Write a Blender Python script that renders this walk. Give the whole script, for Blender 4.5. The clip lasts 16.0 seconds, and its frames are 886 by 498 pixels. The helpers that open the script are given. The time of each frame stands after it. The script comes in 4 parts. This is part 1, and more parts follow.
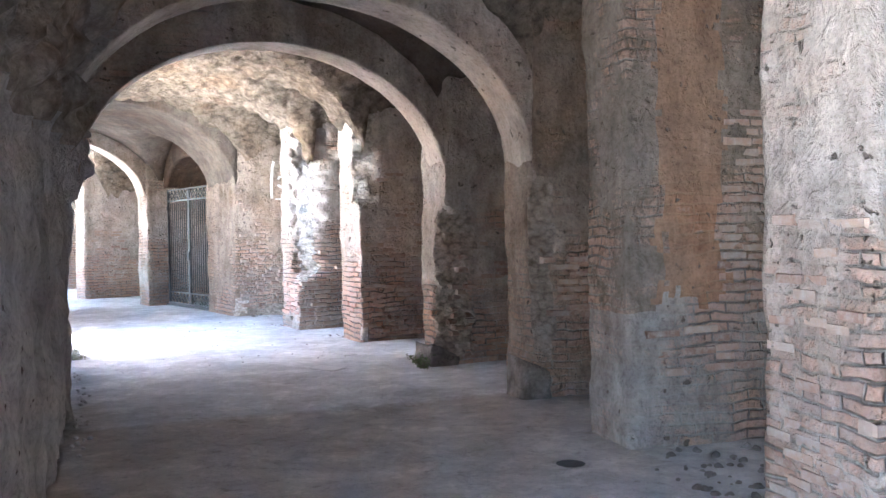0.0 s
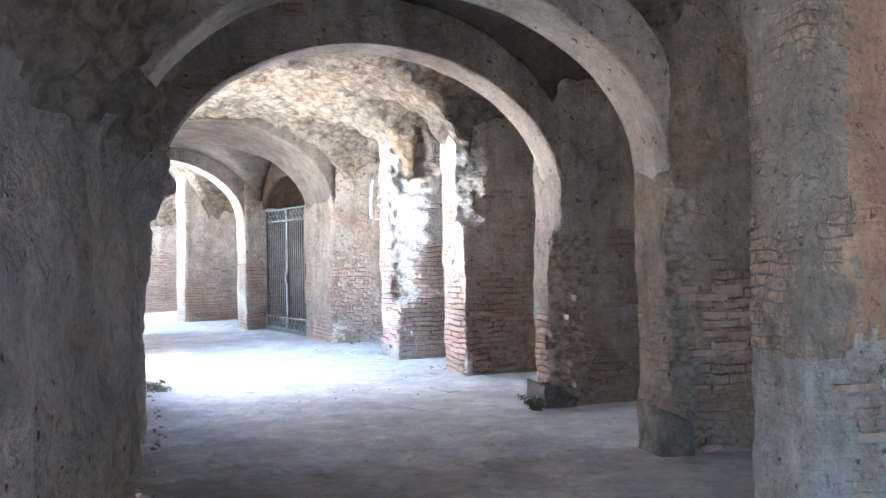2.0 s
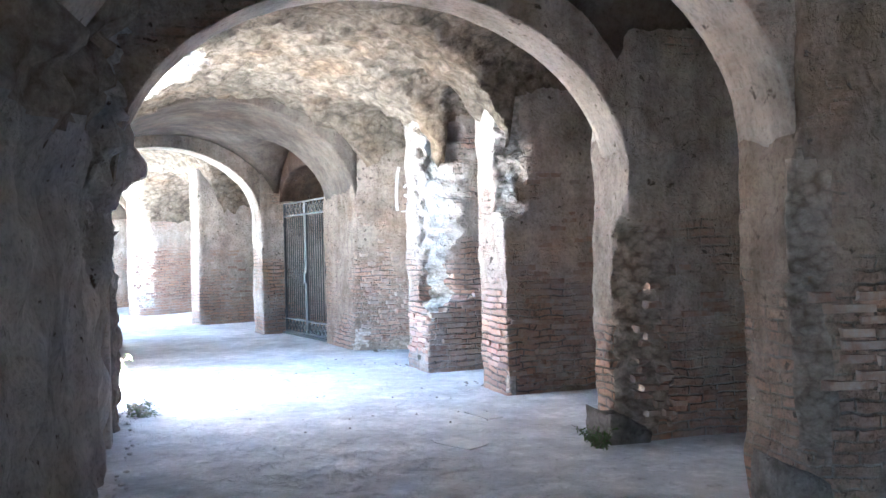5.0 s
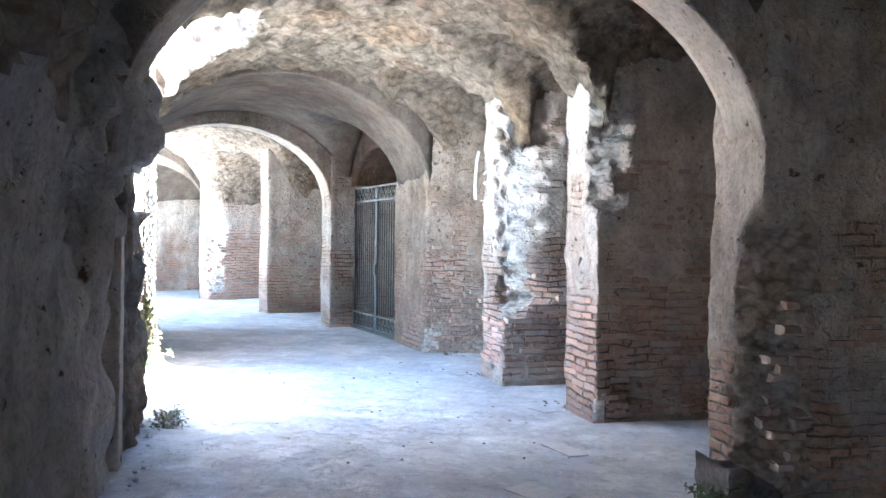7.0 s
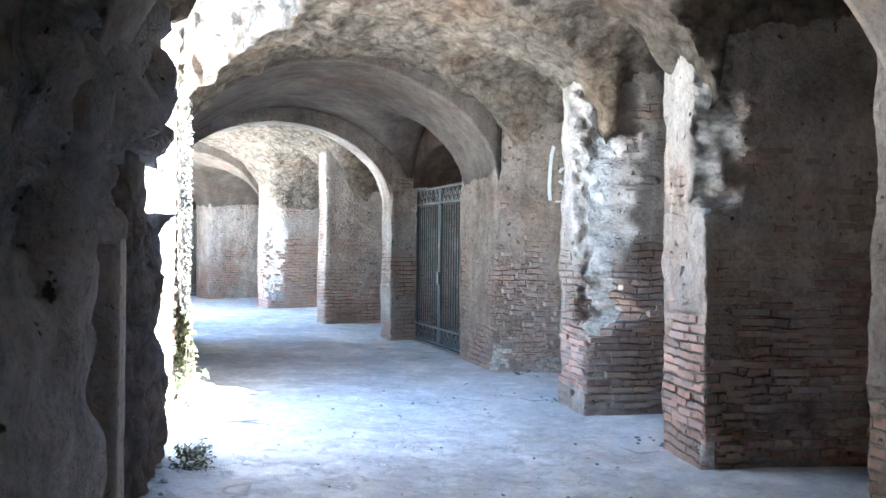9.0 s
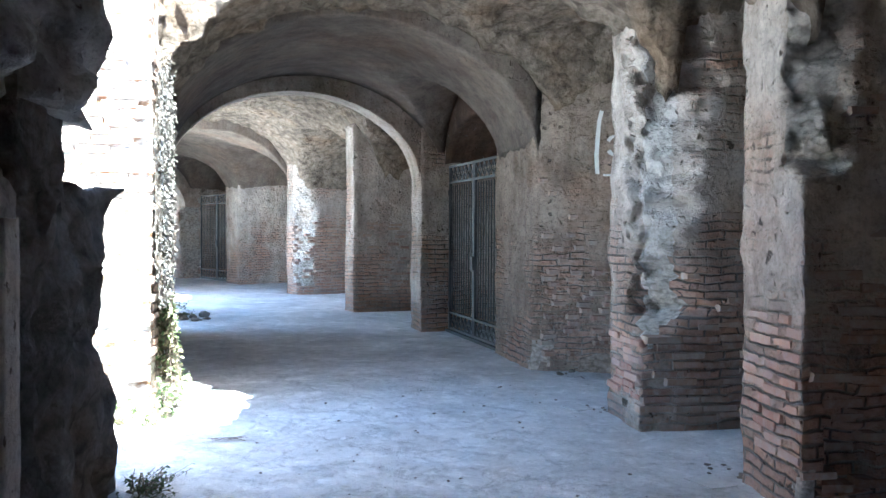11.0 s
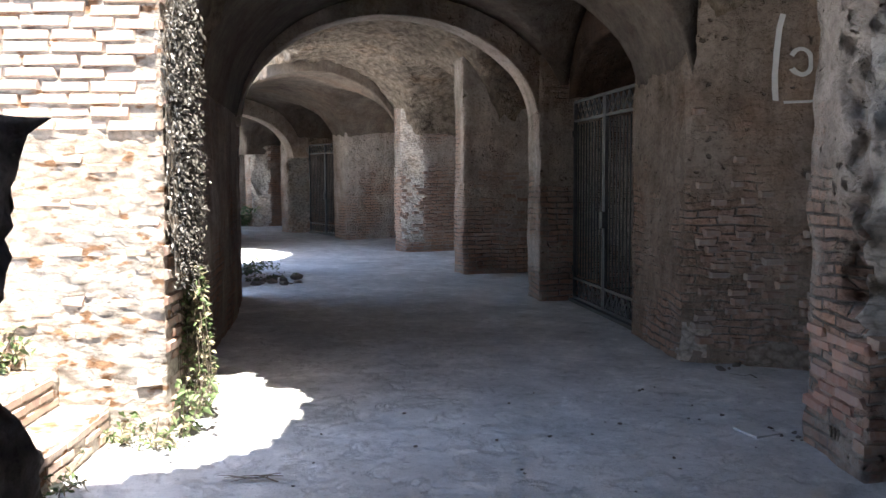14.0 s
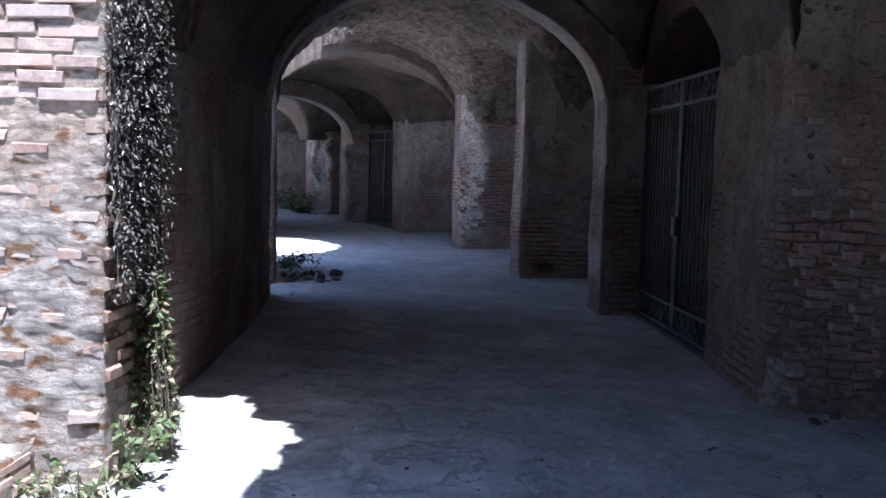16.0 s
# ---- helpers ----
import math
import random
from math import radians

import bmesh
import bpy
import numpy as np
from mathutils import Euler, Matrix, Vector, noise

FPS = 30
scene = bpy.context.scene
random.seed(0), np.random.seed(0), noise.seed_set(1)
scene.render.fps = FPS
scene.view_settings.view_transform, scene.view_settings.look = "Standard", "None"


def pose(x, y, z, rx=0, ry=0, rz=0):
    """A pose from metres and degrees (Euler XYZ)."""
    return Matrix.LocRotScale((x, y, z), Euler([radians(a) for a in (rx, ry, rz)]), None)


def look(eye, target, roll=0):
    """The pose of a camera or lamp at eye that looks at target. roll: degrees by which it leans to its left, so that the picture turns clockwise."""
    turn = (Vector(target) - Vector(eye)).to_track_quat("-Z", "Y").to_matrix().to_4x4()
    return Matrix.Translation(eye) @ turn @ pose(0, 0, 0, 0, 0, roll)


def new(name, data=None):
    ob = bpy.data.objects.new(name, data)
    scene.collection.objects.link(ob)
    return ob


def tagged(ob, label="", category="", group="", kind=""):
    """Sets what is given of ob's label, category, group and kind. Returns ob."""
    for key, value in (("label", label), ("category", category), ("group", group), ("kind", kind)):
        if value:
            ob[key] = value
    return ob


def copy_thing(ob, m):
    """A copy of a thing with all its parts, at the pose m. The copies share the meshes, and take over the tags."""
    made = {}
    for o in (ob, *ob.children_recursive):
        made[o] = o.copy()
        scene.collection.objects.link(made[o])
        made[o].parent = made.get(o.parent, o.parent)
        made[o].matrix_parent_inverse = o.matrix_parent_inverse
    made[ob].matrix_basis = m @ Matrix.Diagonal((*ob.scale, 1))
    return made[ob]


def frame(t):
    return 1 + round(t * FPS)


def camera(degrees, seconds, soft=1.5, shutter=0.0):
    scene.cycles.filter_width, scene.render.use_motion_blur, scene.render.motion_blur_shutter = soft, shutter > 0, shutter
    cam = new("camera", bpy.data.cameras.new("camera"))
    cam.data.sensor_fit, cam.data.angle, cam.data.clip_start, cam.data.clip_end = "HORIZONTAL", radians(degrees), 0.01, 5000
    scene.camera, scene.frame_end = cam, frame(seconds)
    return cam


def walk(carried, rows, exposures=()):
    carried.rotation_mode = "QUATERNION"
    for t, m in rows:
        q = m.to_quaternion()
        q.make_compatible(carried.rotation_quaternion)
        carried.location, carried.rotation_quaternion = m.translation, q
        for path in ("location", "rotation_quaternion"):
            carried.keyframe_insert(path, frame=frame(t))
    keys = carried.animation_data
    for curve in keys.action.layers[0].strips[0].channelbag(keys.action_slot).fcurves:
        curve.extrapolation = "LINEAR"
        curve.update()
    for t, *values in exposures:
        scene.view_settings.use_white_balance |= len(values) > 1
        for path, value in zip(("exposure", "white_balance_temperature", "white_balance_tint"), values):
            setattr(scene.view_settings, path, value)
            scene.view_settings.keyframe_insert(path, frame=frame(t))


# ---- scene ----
cam = camera(52.7, 16.0)
PATH = [
    (0, (0.748, -0.585, 1.448), (0.586, 1.408, 1.41), -1.0),
    (0.5, (0.722, -0.353, 1.462), (0.495, 1.634, 1.49), -0.6),
    (1, (0.67, -0.123, 1.469), (0.395, 1.858, 1.486), 0.6),
    (1.5, (0.541, 0.147, 1.46), (0.298, 2.131, 1.483), -0.7),
    (2, (0.534, 0.505, 1.468), (0.147, 2.467, 1.481), -1.0),
    (2.5, (0.535, 0.829, 1.468), (0.111, 2.784, 1.46), 1.2),
    (3, (0.462, 1.175, 1.481), (0.103, 3.142, 1.428), 0.8),
    (3.5, (0.435, 1.473, 1.481), (0.045, 3.435, 1.472), -0.2),
    (6, (0.013, 2.85, 1.489), (-0.529, 4.775, 1.498), -0.9),
    (6.5, (-0.01, 3.253, 1.528), (-0.678, 5.138, 1.52), 1.3),
    (7, (-0.121, 3.538, 1.538), (-0.76, 5.433, 1.52), 0.7),
    (7.5, (-0.196, 3.787, 1.56), (-0.915, 5.653, 1.593), 0.4),
    (8, (-0.348, 4.125, 1.548), (-1.143, 5.96, 1.537), 1.5),
    (8.5, (-0.499, 4.42, 1.559), (-1.248, 6.274, 1.531), 0.6),
    (9, (-0.566, 4.724, 1.54), (-1.345, 6.566, 1.533), 0.6),
    (11.5, (-1.065, 6.448, 1.525), (-1.997, 8.215, 1.434), 0.6),
    (12, (-1.189, 6.805, 1.511), (-2.207, 8.516, 1.325), 1.6),
    (12.5, (-1.362, 7.091, 1.517), (-2.338, 8.823, 1.304), 0.6),
    (13, (-1.505, 7.438, 1.502), (-2.611, 9.091, 1.287), 1.8),
    (13.5, (-1.73, 7.767, 1.505), (-2.79, 9.449, 1.296), 0.1),
    (14, (-1.853, 8.021, 1.524), (-2.967, 9.674, 1.365), -0.3),
    (14.5, (-2.037, 8.365, 1.527), (-3.248, 9.944, 1.327), -0.1),
    (15, (-2.178, 8.615, 1.553), (-3.344, 10.231, 1.377), -2.0),
    (15.5, (-2.296, 8.978, 1.548), (-3.562, 10.516, 1.37), 0.1),
    (16, (-2.334, 9.206, 1.546), (-3.577, 10.762, 1.365), 1.5),
]
walk(cam, [(t, look(eye, target, roll)) for t, eye, target, roll in PATH],
     [(0, 5.7, 6050, 11), (1.5, 5.9, 5800, 7), (3.5, 5.85, 5600, 5), (6, 5.55, 5550, 4), (9, 4.8, 5500, 2), (11.5, 3.75, 5450, 1), (12.5, 3.25, 5450, 2), (13.5, 2.75, 6250, 9), (14, 2.4, 6450, 11), (14.5, 2.0, 5950, 11), (15, 1.7, 5550, 12), (16, 1.3, 5250, 16)])

# ---- world and sun ----
SUN_AZ, SUN_EL = (-0.775, 0.632), radians(70)          # horizontal way of the light, height of the sun
world = bpy.data.worlds.new("world")
scene.world = world
world.use_nodes = True
wn = world.node_tree.nodes
sky = wn.new("ShaderNodeTexSky")
sky.sky_type, sky.sun_disc = "NISHITA", False
sky.sun_elevation, sky.sun_rotation = SUN_EL, math.atan2(-SUN_AZ[0], -SUN_AZ[1])
wn["Background"].inputs["Strength"].default_value = 0.12
world.node_tree.links.new(sky.outputs[0], wn["Background"].inputs[0])
sun = new("sun", bpy.data.lights.new("sun", "SUN"))
sun.data.energy, sun.data.angle, sun.data.color = 5.0, radians(0.6), (1.0, 0.95, 0.87)
sun.matrix_world = look((0, 0, 20), (SUN_AZ[0] * 20 / math.tan(SUN_EL), SUN_AZ[1] * 20 / math.tan(SUN_EL), 0))

# ---- the gallery's curve: s metres along the inner piers, d metres across to the outer wall ----
CX, CY, RADIUS, START = -35.750, -9.913, 40.151, 0.24147


def at(s, d, z=0.0):
    a, r = START + s / RADIUS, RADIUS - d
    return Vector((CX + r * math.cos(a), CY + r * math.sin(a), z))


# ---- materials ----
def nodes(name):
    m = bpy.data.materials.new(name)
    m.use_nodes = True
    return m, m.node_tree.nodes, m.node_tree.links, m.node_tree.nodes["Principled BSDF"]


def link_noise(n, l, scale, detail=6.0, rough=0.6, vector=None, distortion=0.0):
    x = n.new("ShaderNodeTexNoise")
    x.inputs["Scale"].default_value, x.inputs["Detail"].default_value = scale, detail
    x.inputs["Roughness"].default_value, x.inputs["Distortion"].default_value = rough, distortion
    if vector is not None:
        l.new(vector, x.inputs["Vector"])
    return x.outputs["Fac"]


def ramp(n, l, fac, stops):
    r = n.new("ShaderNodeValToRGB")
    while len(r.color_ramp.elements) < len(stops):
        r.color_ramp.elements.new(0.5)
    for e, (pos, col) in zip(r.color_ramp.elements, stops):
        e.position, e.color = pos, (*col, 1) if len(col) == 3 else col
    l.new(fac, r.inputs["Fac"])
    return r.outputs["Color"]


def mix(n, l, fac, a, b, blend="MIX"):
    m = n.new("ShaderNodeMix")
    m.data_type, m.blend_type = "RGBA", blend
    for sock, val in ((m.inputs["Factor"], fac), (m.inputs["A"], a), (m.inputs["B"], b)):
        if hasattr(val, "node"):
            l.new(val, sock)
        elif isinstance(val, tuple):
            sock.default_value = (*val, 1)
        else:
            sock.default_value = val
    return m.outputs["Result"]


def calc(n, l, op, a, b=0.0, clamp=False):
    m = n.new("ShaderNodeMath")
    m.operation, m.use_clamp = op, clamp
    for sock, val in zip(m.inputs, (a, b)):
        if hasattr(val, "node"):
            l.new(val, sock)
        else:
            sock.default_value = val
    return m.outputs[0]


def bump(n, l, b, height, distance, strength=1.0):
    x = n.new("ShaderNodeBump")
    x.inputs["Distance"].default_value, x.inputs["Strength"].default_value = distance, strength
    l.new(height, x.inputs["Height"])
    l.new(x.outputs["Normal"], b.inputs["Normal"])


def masonry(name, cover=0.5, light=(0.64, 0.585, 0.53), dark=(0.34, 0.30, 0.265), relief=0.045, low=0.35, warmth=0.5, ghosts=0.42):
    """Old brickwork under the remains of plaster. cover: how much plaster is left; low: how much more of it is gone near the floor."""
    m, n, l, b = nodes(name)
    pos = n.new("ShaderNodeNewGeometry").outputs["Position"]
    uv = n.new("ShaderNodeUVMap").outputs["UV"]
    wob = n.new("ShaderNodeTexNoise")
    wob.inputs["Scale"].default_value, wob.inputs["Detail"].default_value = 3.0, 3.0
    l.new(pos, wob.inputs["Vector"])
    wv = n.new("ShaderNodeVectorMath")
    wv.operation = "MULTIPLY_ADD"
    l.new(wob.outputs["Color"], wv.inputs[0])
    wv.inputs[1].default_value = (0.09, 0.05, 0)
    l.new(uv, wv.inputs[2])
    br = n.new("ShaderNodeTexBrick")
    br.inputs["Scale"].default_value, br.inputs["Brick Width"].default_value, br.inputs["Row Height"].default_value = 1.0, 0.27, 0.068
    br.inputs["Mortar Size"].default_value, br.inputs["Mortar Smooth"].default_value = 0.012, 0.8
    br.inputs["Color1"].default_value, br.inputs["Color2"].default_value = (0.49, 0.29, 0.205, 1), (0.37, 0.25, 0.20, 1)
    br.inputs["Mortar"].default_value = (0.46, 0.42, 0.37, 1)
    l.new(wv.outputs[0], br.inputs["Vector"])
    n1, n2, n3 = link_noise(n, l, 1.1, 8, 0.68, pos), link_noise(n, l, 5.0, 8, 0.7, pos), link_noise(n, l, 28.0, 5, 0.7, pos)
    sep = n.new("ShaderNodeSeparateXYZ")
    l.new(pos, sep.inputs[0])
    rise = n.new("ShaderNodeMapRange")
    rise.inputs["From Min"].default_value, rise.inputs["From Max"].default_value = 0.3, 1.9
    rise.inputs["To Min"].default_value, rise.inputs["To Max"].default_value = low, 0.0
    l.new(sep.outputs["Z"], rise.inputs["Value"])
    # where the plaster is gone
    gone = calc(n, l, "SUBTRACT", calc(n, l, "ADD", calc(n, l, "ADD", n1, calc(n, l, "MULTIPLY", n2, 0.45)), calc(n, l, "MULTIPLY", rise.outputs[0], 0.5)), cover + 0.225)
    mask = calc(n, l, "MULTIPLY", calc(n, l, "ADD", gone, calc(n, l, "MULTIPLY", calc(n, l, "SUBTRACT", n3, 0.5), 0.35)), 9.0, True)
    plaster = ramp(n, l, n2, [(0.3, dark), (0.52, tuple((p + q) / 2 for p, q in zip(light, dark))), (0.72, light)])
    stain = ramp(n, l, link_noise(n, l, 0.75, 7, 0.65, pos, 0.4), [(0.36, (0.62, 0.60, 0.58)), (0.48, (0.88, 0.86, 0.85)), (0.60, (1.08, 1.07, 1.06))])
    warm = ramp(n, l, link_noise(n, l, 0.55, 4, 0.6, pos), [(0.46, (1, 1, 1)), (0.66, (1.0, 0.80, 0.66))])
    plaster = mix(n, l, 1.0, plaster, stain, "MULTIPLY")
    plaster = mix(n, l, warmth, plaster, warm, "MULTIPLY")
    # courses that show through thin plaster, and rain streaks down it
    thin = calc(n, l, "MULTIPLY", calc(n, l, "SUBTRACT", calc(n, l, "ADD", n1, calc(n, l, "MULTIPLY", rise.outputs[0], 0.6)), 0.49), 3.0, True)
    ghost = mix(n, l, 1.0, br.outputs["Color"], (2.1, 2.45, 2.6), "MULTIPLY")
    plaster = mix(n, l, calc(n, l, "MULTIPLY", thin, ghosts), plaster, mix(n, l, 1.0, plaster, ghost, "MULTIPLY"))
    tall = n.new("ShaderNodeVectorMath")
    tall.operation = "MULTIPLY"
    l.new(pos, tall.inputs[0])
    tall.inputs[1].default_value = (5.0, 5.0, 0.5)
    streak = ramp(n, l, link_noise(n, l, 1.0, 6, 0.65, tall.outputs[0]), [(0.36, (0.74, 0.73, 0.72)), (0.5, (0.98, 0.97, 0.97)), (0.64, (1.1, 1.1, 1.1))])
    plaster = mix(n, l, 0.7, plaster, streak, "MULTIPLY")
    dust = calc(n, l, "MULTIPLY", calc(n, l, "SUBTRACT", n2, 0.46), 3.0, True)
    washed = calc(n, l, "MULTIPLY", br.outputs["Fac"], calc(n, l, "MULTIPLY", calc(n, l, "SUBTRACT", n1, 0.44), 6.0, True))
    bricks = mix(n, l, washed, br.outputs["Color"], (0.17, 0.14, 0.12))
    bricks = mix(n, l, calc(n, l, "MULTIPLY", dust, 0.75), bricks, (0.47, 0.42, 0.37))
    col = mix(n, l, mask, plaster, bricks)
    grain = ramp(n, l, n3, [(0.3, (0.70, 0.69, 0.68)), (0.52, (1.05, 1.05, 1.05))])
    col = mix(n, l, 1.0, col, grain, "MULTIPLY")
    # Pits, sunk by the bump, with their inner shade put into the colour.
    pits = calc(n, l, "MULTIPLY", calc(n, l, "SUBTRACT", link_noise(n, l, 13.0, 3, 0.5, pos, 0.3), 0.66), 16.0, True)
    col = mix(n, l, pits, col, (0.16, 0.13, 0.11))
    l.new(col, b.inputs["Base Color"])
    b.inputs["Roughness"].default_value = 0.95
    b.inputs["Specular IOR Level"].default_value = 0.15
    joints = calc(n, l, "MULTIPLY", br.outputs["Fac"], -1.1)
    hb = calc(n, l, "ADD", calc(n, l, "ADD", joints, calc(n, l, "MULTIPLY", n2, 1.2)), -0.25)
    flakes = calc(n, l, "MULTIPLY", calc(n, l, "SUBTRACT", link_noise(n, l, 9.0, 6, 0.62, pos, 0.6), 0.5), 7.0, True)
    hp = calc(n, l, "ADD", calc(n, l, "MULTIPLY", n2, 0.9), calc(n, l, "ADD", 0.35, calc(n, l, "MULTIPLY", flakes, 0.28)))
    hp = calc(n, l, "ADD", hp, calc(n, l, "MULTIPLY", calc(n, l, "MULTIPLY", br.outputs["Fac"], thin), -0.45 * ghosts))
    h = calc(n, l, "ADD", calc(n, l, "MULTIPLY", hb, mask), calc(n, l, "MULTIPLY", hp, calc(n, l, "SUBTRACT", 1.0, mask)))
    h = calc(n, l, "ADD", calc(n, l, "ADD", h, calc(n, l, "MULTIPLY", n3, 0.5)), calc(n, l, "MULTIPLY", pits, -0.8))
    bump(n, l, b, h, relief)
    return m


def rubble(name, a=(0.52, 0.455, 0.385), c=(0.22, 0.18, 0.145), size=9.0, depth=0.05, spots=0.0, flat_bed=1.0, hollow_shade=0.6):
    """Broken mortar and stone, with no facing left."""
    m, n, l, b = nodes(name)
    pos = n.new("ShaderNodeNewGeometry").outputs["Position"]
    n1, n3 = link_noise(n, l, 0.9, 6, 0.6, pos), link_noise(n, l, 30.0, 5, 0.7, pos)
    bed = n.new("ShaderNodeVectorMath")
    bed.operation = "MULTIPLY"
    l.new(pos, bed.inputs[0])
    bed.inputs[1].default_value = (1.0, 1.0, flat_bed)
    n2 = link_noise(n, l, 6.5, 9, 0.74, bed.outputs[0], 0.15)
    st = n.new("ShaderNodeVectorMath")
    st.operation = "MULTIPLY"
    l.new(pos, st.inputs[0])
    st.inputs[1].default_value = (1.0, 1.0, 1.35 * flat_bed)
    vo = n.new("ShaderNodeTexVoronoi")
    vo.inputs["Scale"].default_value = size
    l.new(st.outputs[0], vo.inputs["Vector"])
    col = ramp(n, l, n2, [(0.28, c), (0.5, tuple((p + q) / 2 for p, q in zip(a, c))), (0.7, a)])
    tint = ramp(n, l, n1, [(0.36, (0.80, 0.80, 0.80)), (0.5, (1, 1, 1)), (0.66, (1.0, 0.88, 0.77))])
    col = mix(n, l, 1.0, col, tint, "MULTIPLY")
    if spots:
        core = calc(n, l, "MULTIPLY", calc(n, l, "SUBTRACT", link_noise(n, l, 5.5, 3, 0.55, st.outputs[0]), 1 - spots), 14.0, True)
        col = mix(n, l, core, col, (0.40, 0.235, 0.14))
    stones = ramp(n, l, vo.outputs["Distance"], [(0.0, (1.05, 1.05, 1.05)), (0.5, (0.92, 0.9, 0.88)), (0.8, (0.5, 0.48, 0.46))])
    # Dark spots put the shade of crevices into the colour, without relief.
    holes = ramp(n, l, link_noise(n, l, 11.0, 5, 0.6, pos, 0.5), [(0.30, (0.35, 0.33, 0.31)), (0.40, (1, 1, 1))])
    col = mix(n, l, hollow_shade, col, holes, "MULTIPLY")
    col = mix(n, l, 0.8, col, stones, "MULTIPLY")
    grain = ramp(n, l, n3, [(0.3, (0.68, 0.68, 0.68)), (0.62, (1, 1, 1))])
    l.new(mix(n, l, 1.0, col, grain, "MULTIPLY"), b.inputs["Base Color"])
    b.inputs["Roughness"].default_value = 0.96
    b.inputs["Specular IOR Level"].default_value = 0.1
    h = calc(n, l, "ADD", calc(n, l, "MULTIPLY", n2, 1.6), calc(n, l, "MULTIPLY", vo.outputs["Distance"], -0.5))
    h = calc(n, l, "ADD", h, calc(n, l, "MULTIPLY", n3, 0.4))
    bump(n, l, b, h, depth)
    return m


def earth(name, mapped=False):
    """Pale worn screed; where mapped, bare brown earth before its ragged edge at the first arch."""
    m, n, l, b = nodes(name)
    pos = n.new("ShaderNodeNewGeometry").outputs["Position"]
    n1, n2, n3 = link_noise(n, l, 0.8, 7, 0.62, pos, 0.2), link_noise(n, l, 9.0, 8, 0.72, pos), link_noise(n, l, 55.0, 4, 0.7, pos)
    n4 = link_noise(n, l, 2.6, 9, 0.72, pos)
    base = ramp(n, l, n1, [(0.36, (0.58, 0.575, 0.565)), (0.5, (0.68, 0.675, 0.665)), (0.64, (0.80, 0.795, 0.785))])
    worn = ramp(n, l, n4, [(0.36, (0.80, 0.80, 0.79)), (0.46, (0.97, 0.97, 0.97)), (0.53, (1.0, 1.0, 1.0)), (0.60, (1.20, 1.20, 1.20))])
    base = mix(n, l, 1.0, base, worn, "MULTIPLY")
    spot = ramp(n, l, n2, [(0.33, (0.68, 0.67, 0.66)), (0.41, (0.98, 0.98, 0.98)), (0.56, (1.03, 1.03, 1.03)), (0.64, (1.16, 1.16, 1.16))])
    grit = ramp(n, l, n3, [(0.3, (0.66, 0.66, 0.66)), (0.43, (1.03, 1.03, 1.03))])
    col = mix(n, l, 1.0, mix(n, l, 1.0, base, spot, "MULTIPLY"), grit, "MULTIPLY")
    flake = calc(n, l, "MULTIPLY", calc(n, l, "SUBTRACT", link_noise(n, l, 4.5, 10, 0.74, pos, 0.6), 0.53), 16.0, True)
    col = mix(n, l, calc(n, l, "MULTIPLY", flake, 0.45), col, (0.86, 0.86, 0.855))
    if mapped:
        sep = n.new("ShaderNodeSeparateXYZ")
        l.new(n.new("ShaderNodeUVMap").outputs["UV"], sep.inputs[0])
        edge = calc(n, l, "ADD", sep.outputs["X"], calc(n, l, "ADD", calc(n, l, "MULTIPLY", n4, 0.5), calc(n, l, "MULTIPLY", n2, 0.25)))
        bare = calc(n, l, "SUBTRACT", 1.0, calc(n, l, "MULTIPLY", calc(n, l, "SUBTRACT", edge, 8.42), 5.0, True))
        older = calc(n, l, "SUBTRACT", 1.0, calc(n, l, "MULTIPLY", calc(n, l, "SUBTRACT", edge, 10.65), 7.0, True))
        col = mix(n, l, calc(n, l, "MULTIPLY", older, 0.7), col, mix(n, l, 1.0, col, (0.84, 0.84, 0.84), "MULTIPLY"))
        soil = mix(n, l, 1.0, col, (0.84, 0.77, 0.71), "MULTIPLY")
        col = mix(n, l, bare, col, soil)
    l.new(col, b.inputs["Base Color"])
    b.inputs["Roughness"].default_value = 0.9
    b.inputs["Specular IOR Level"].default_value = 0.25
    bump(n, l, b, calc(n, l, "ADD", calc(n, l, "ADD", n2, calc(n, l, "MULTIPLY", n3, 0.35)), calc(n, l, "ADD", n4, calc(n, l, "MULTIPLY", flake, 0.35))), 0.02)
    return m


def brick_clay(name, light=0.0, extra=(0.0, 0.0, 0.0), dusty=1.0):
    m, n, l, b = nodes(name)
    pos = n.new("ShaderNodeNewGeometry").outputs["Position"]
    rnd = n.new("ShaderNodeObjectInfo").outputs["Random"]
    tone = ramp(n, l, rnd, [(0.0, (0.27 + light, 0.165 + light, 0.125 + light)), (0.35, (0.37 + light, 0.235 + light, 0.18 + light)),
                            (0.7, (0.43 + light * 1.3, 0.30 + light, 0.225 + light)), (1.0, (0.35 + light, 0.275 + light, 0.235 + light))])
    tone = mix(n, l, 1.0, tone, extra, "ADD")
    n2 = link_noise(n, l, 14.0, 7, 0.7, pos)
    dust = calc(n, l, "MULTIPLY", calc(n, l, "MULTIPLY", calc(n, l, "SUBTRACT", n2, 0.42), 3.2, True), dusty)
    l.new(mix(n, l, dust, tone, (0.47, 0.41, 0.36) if light == 0 else (0.68, 0.57, 0.45)), b.inputs["Base Color"])
    b.inputs["Roughness"].default_value = 0.95
    b.inputs["Specular IOR Level"].default_value = 0.15
    bump(n, l, b, link_noise(n, l, 40.0, 6, 0.7, pos), 0.008)
    return m


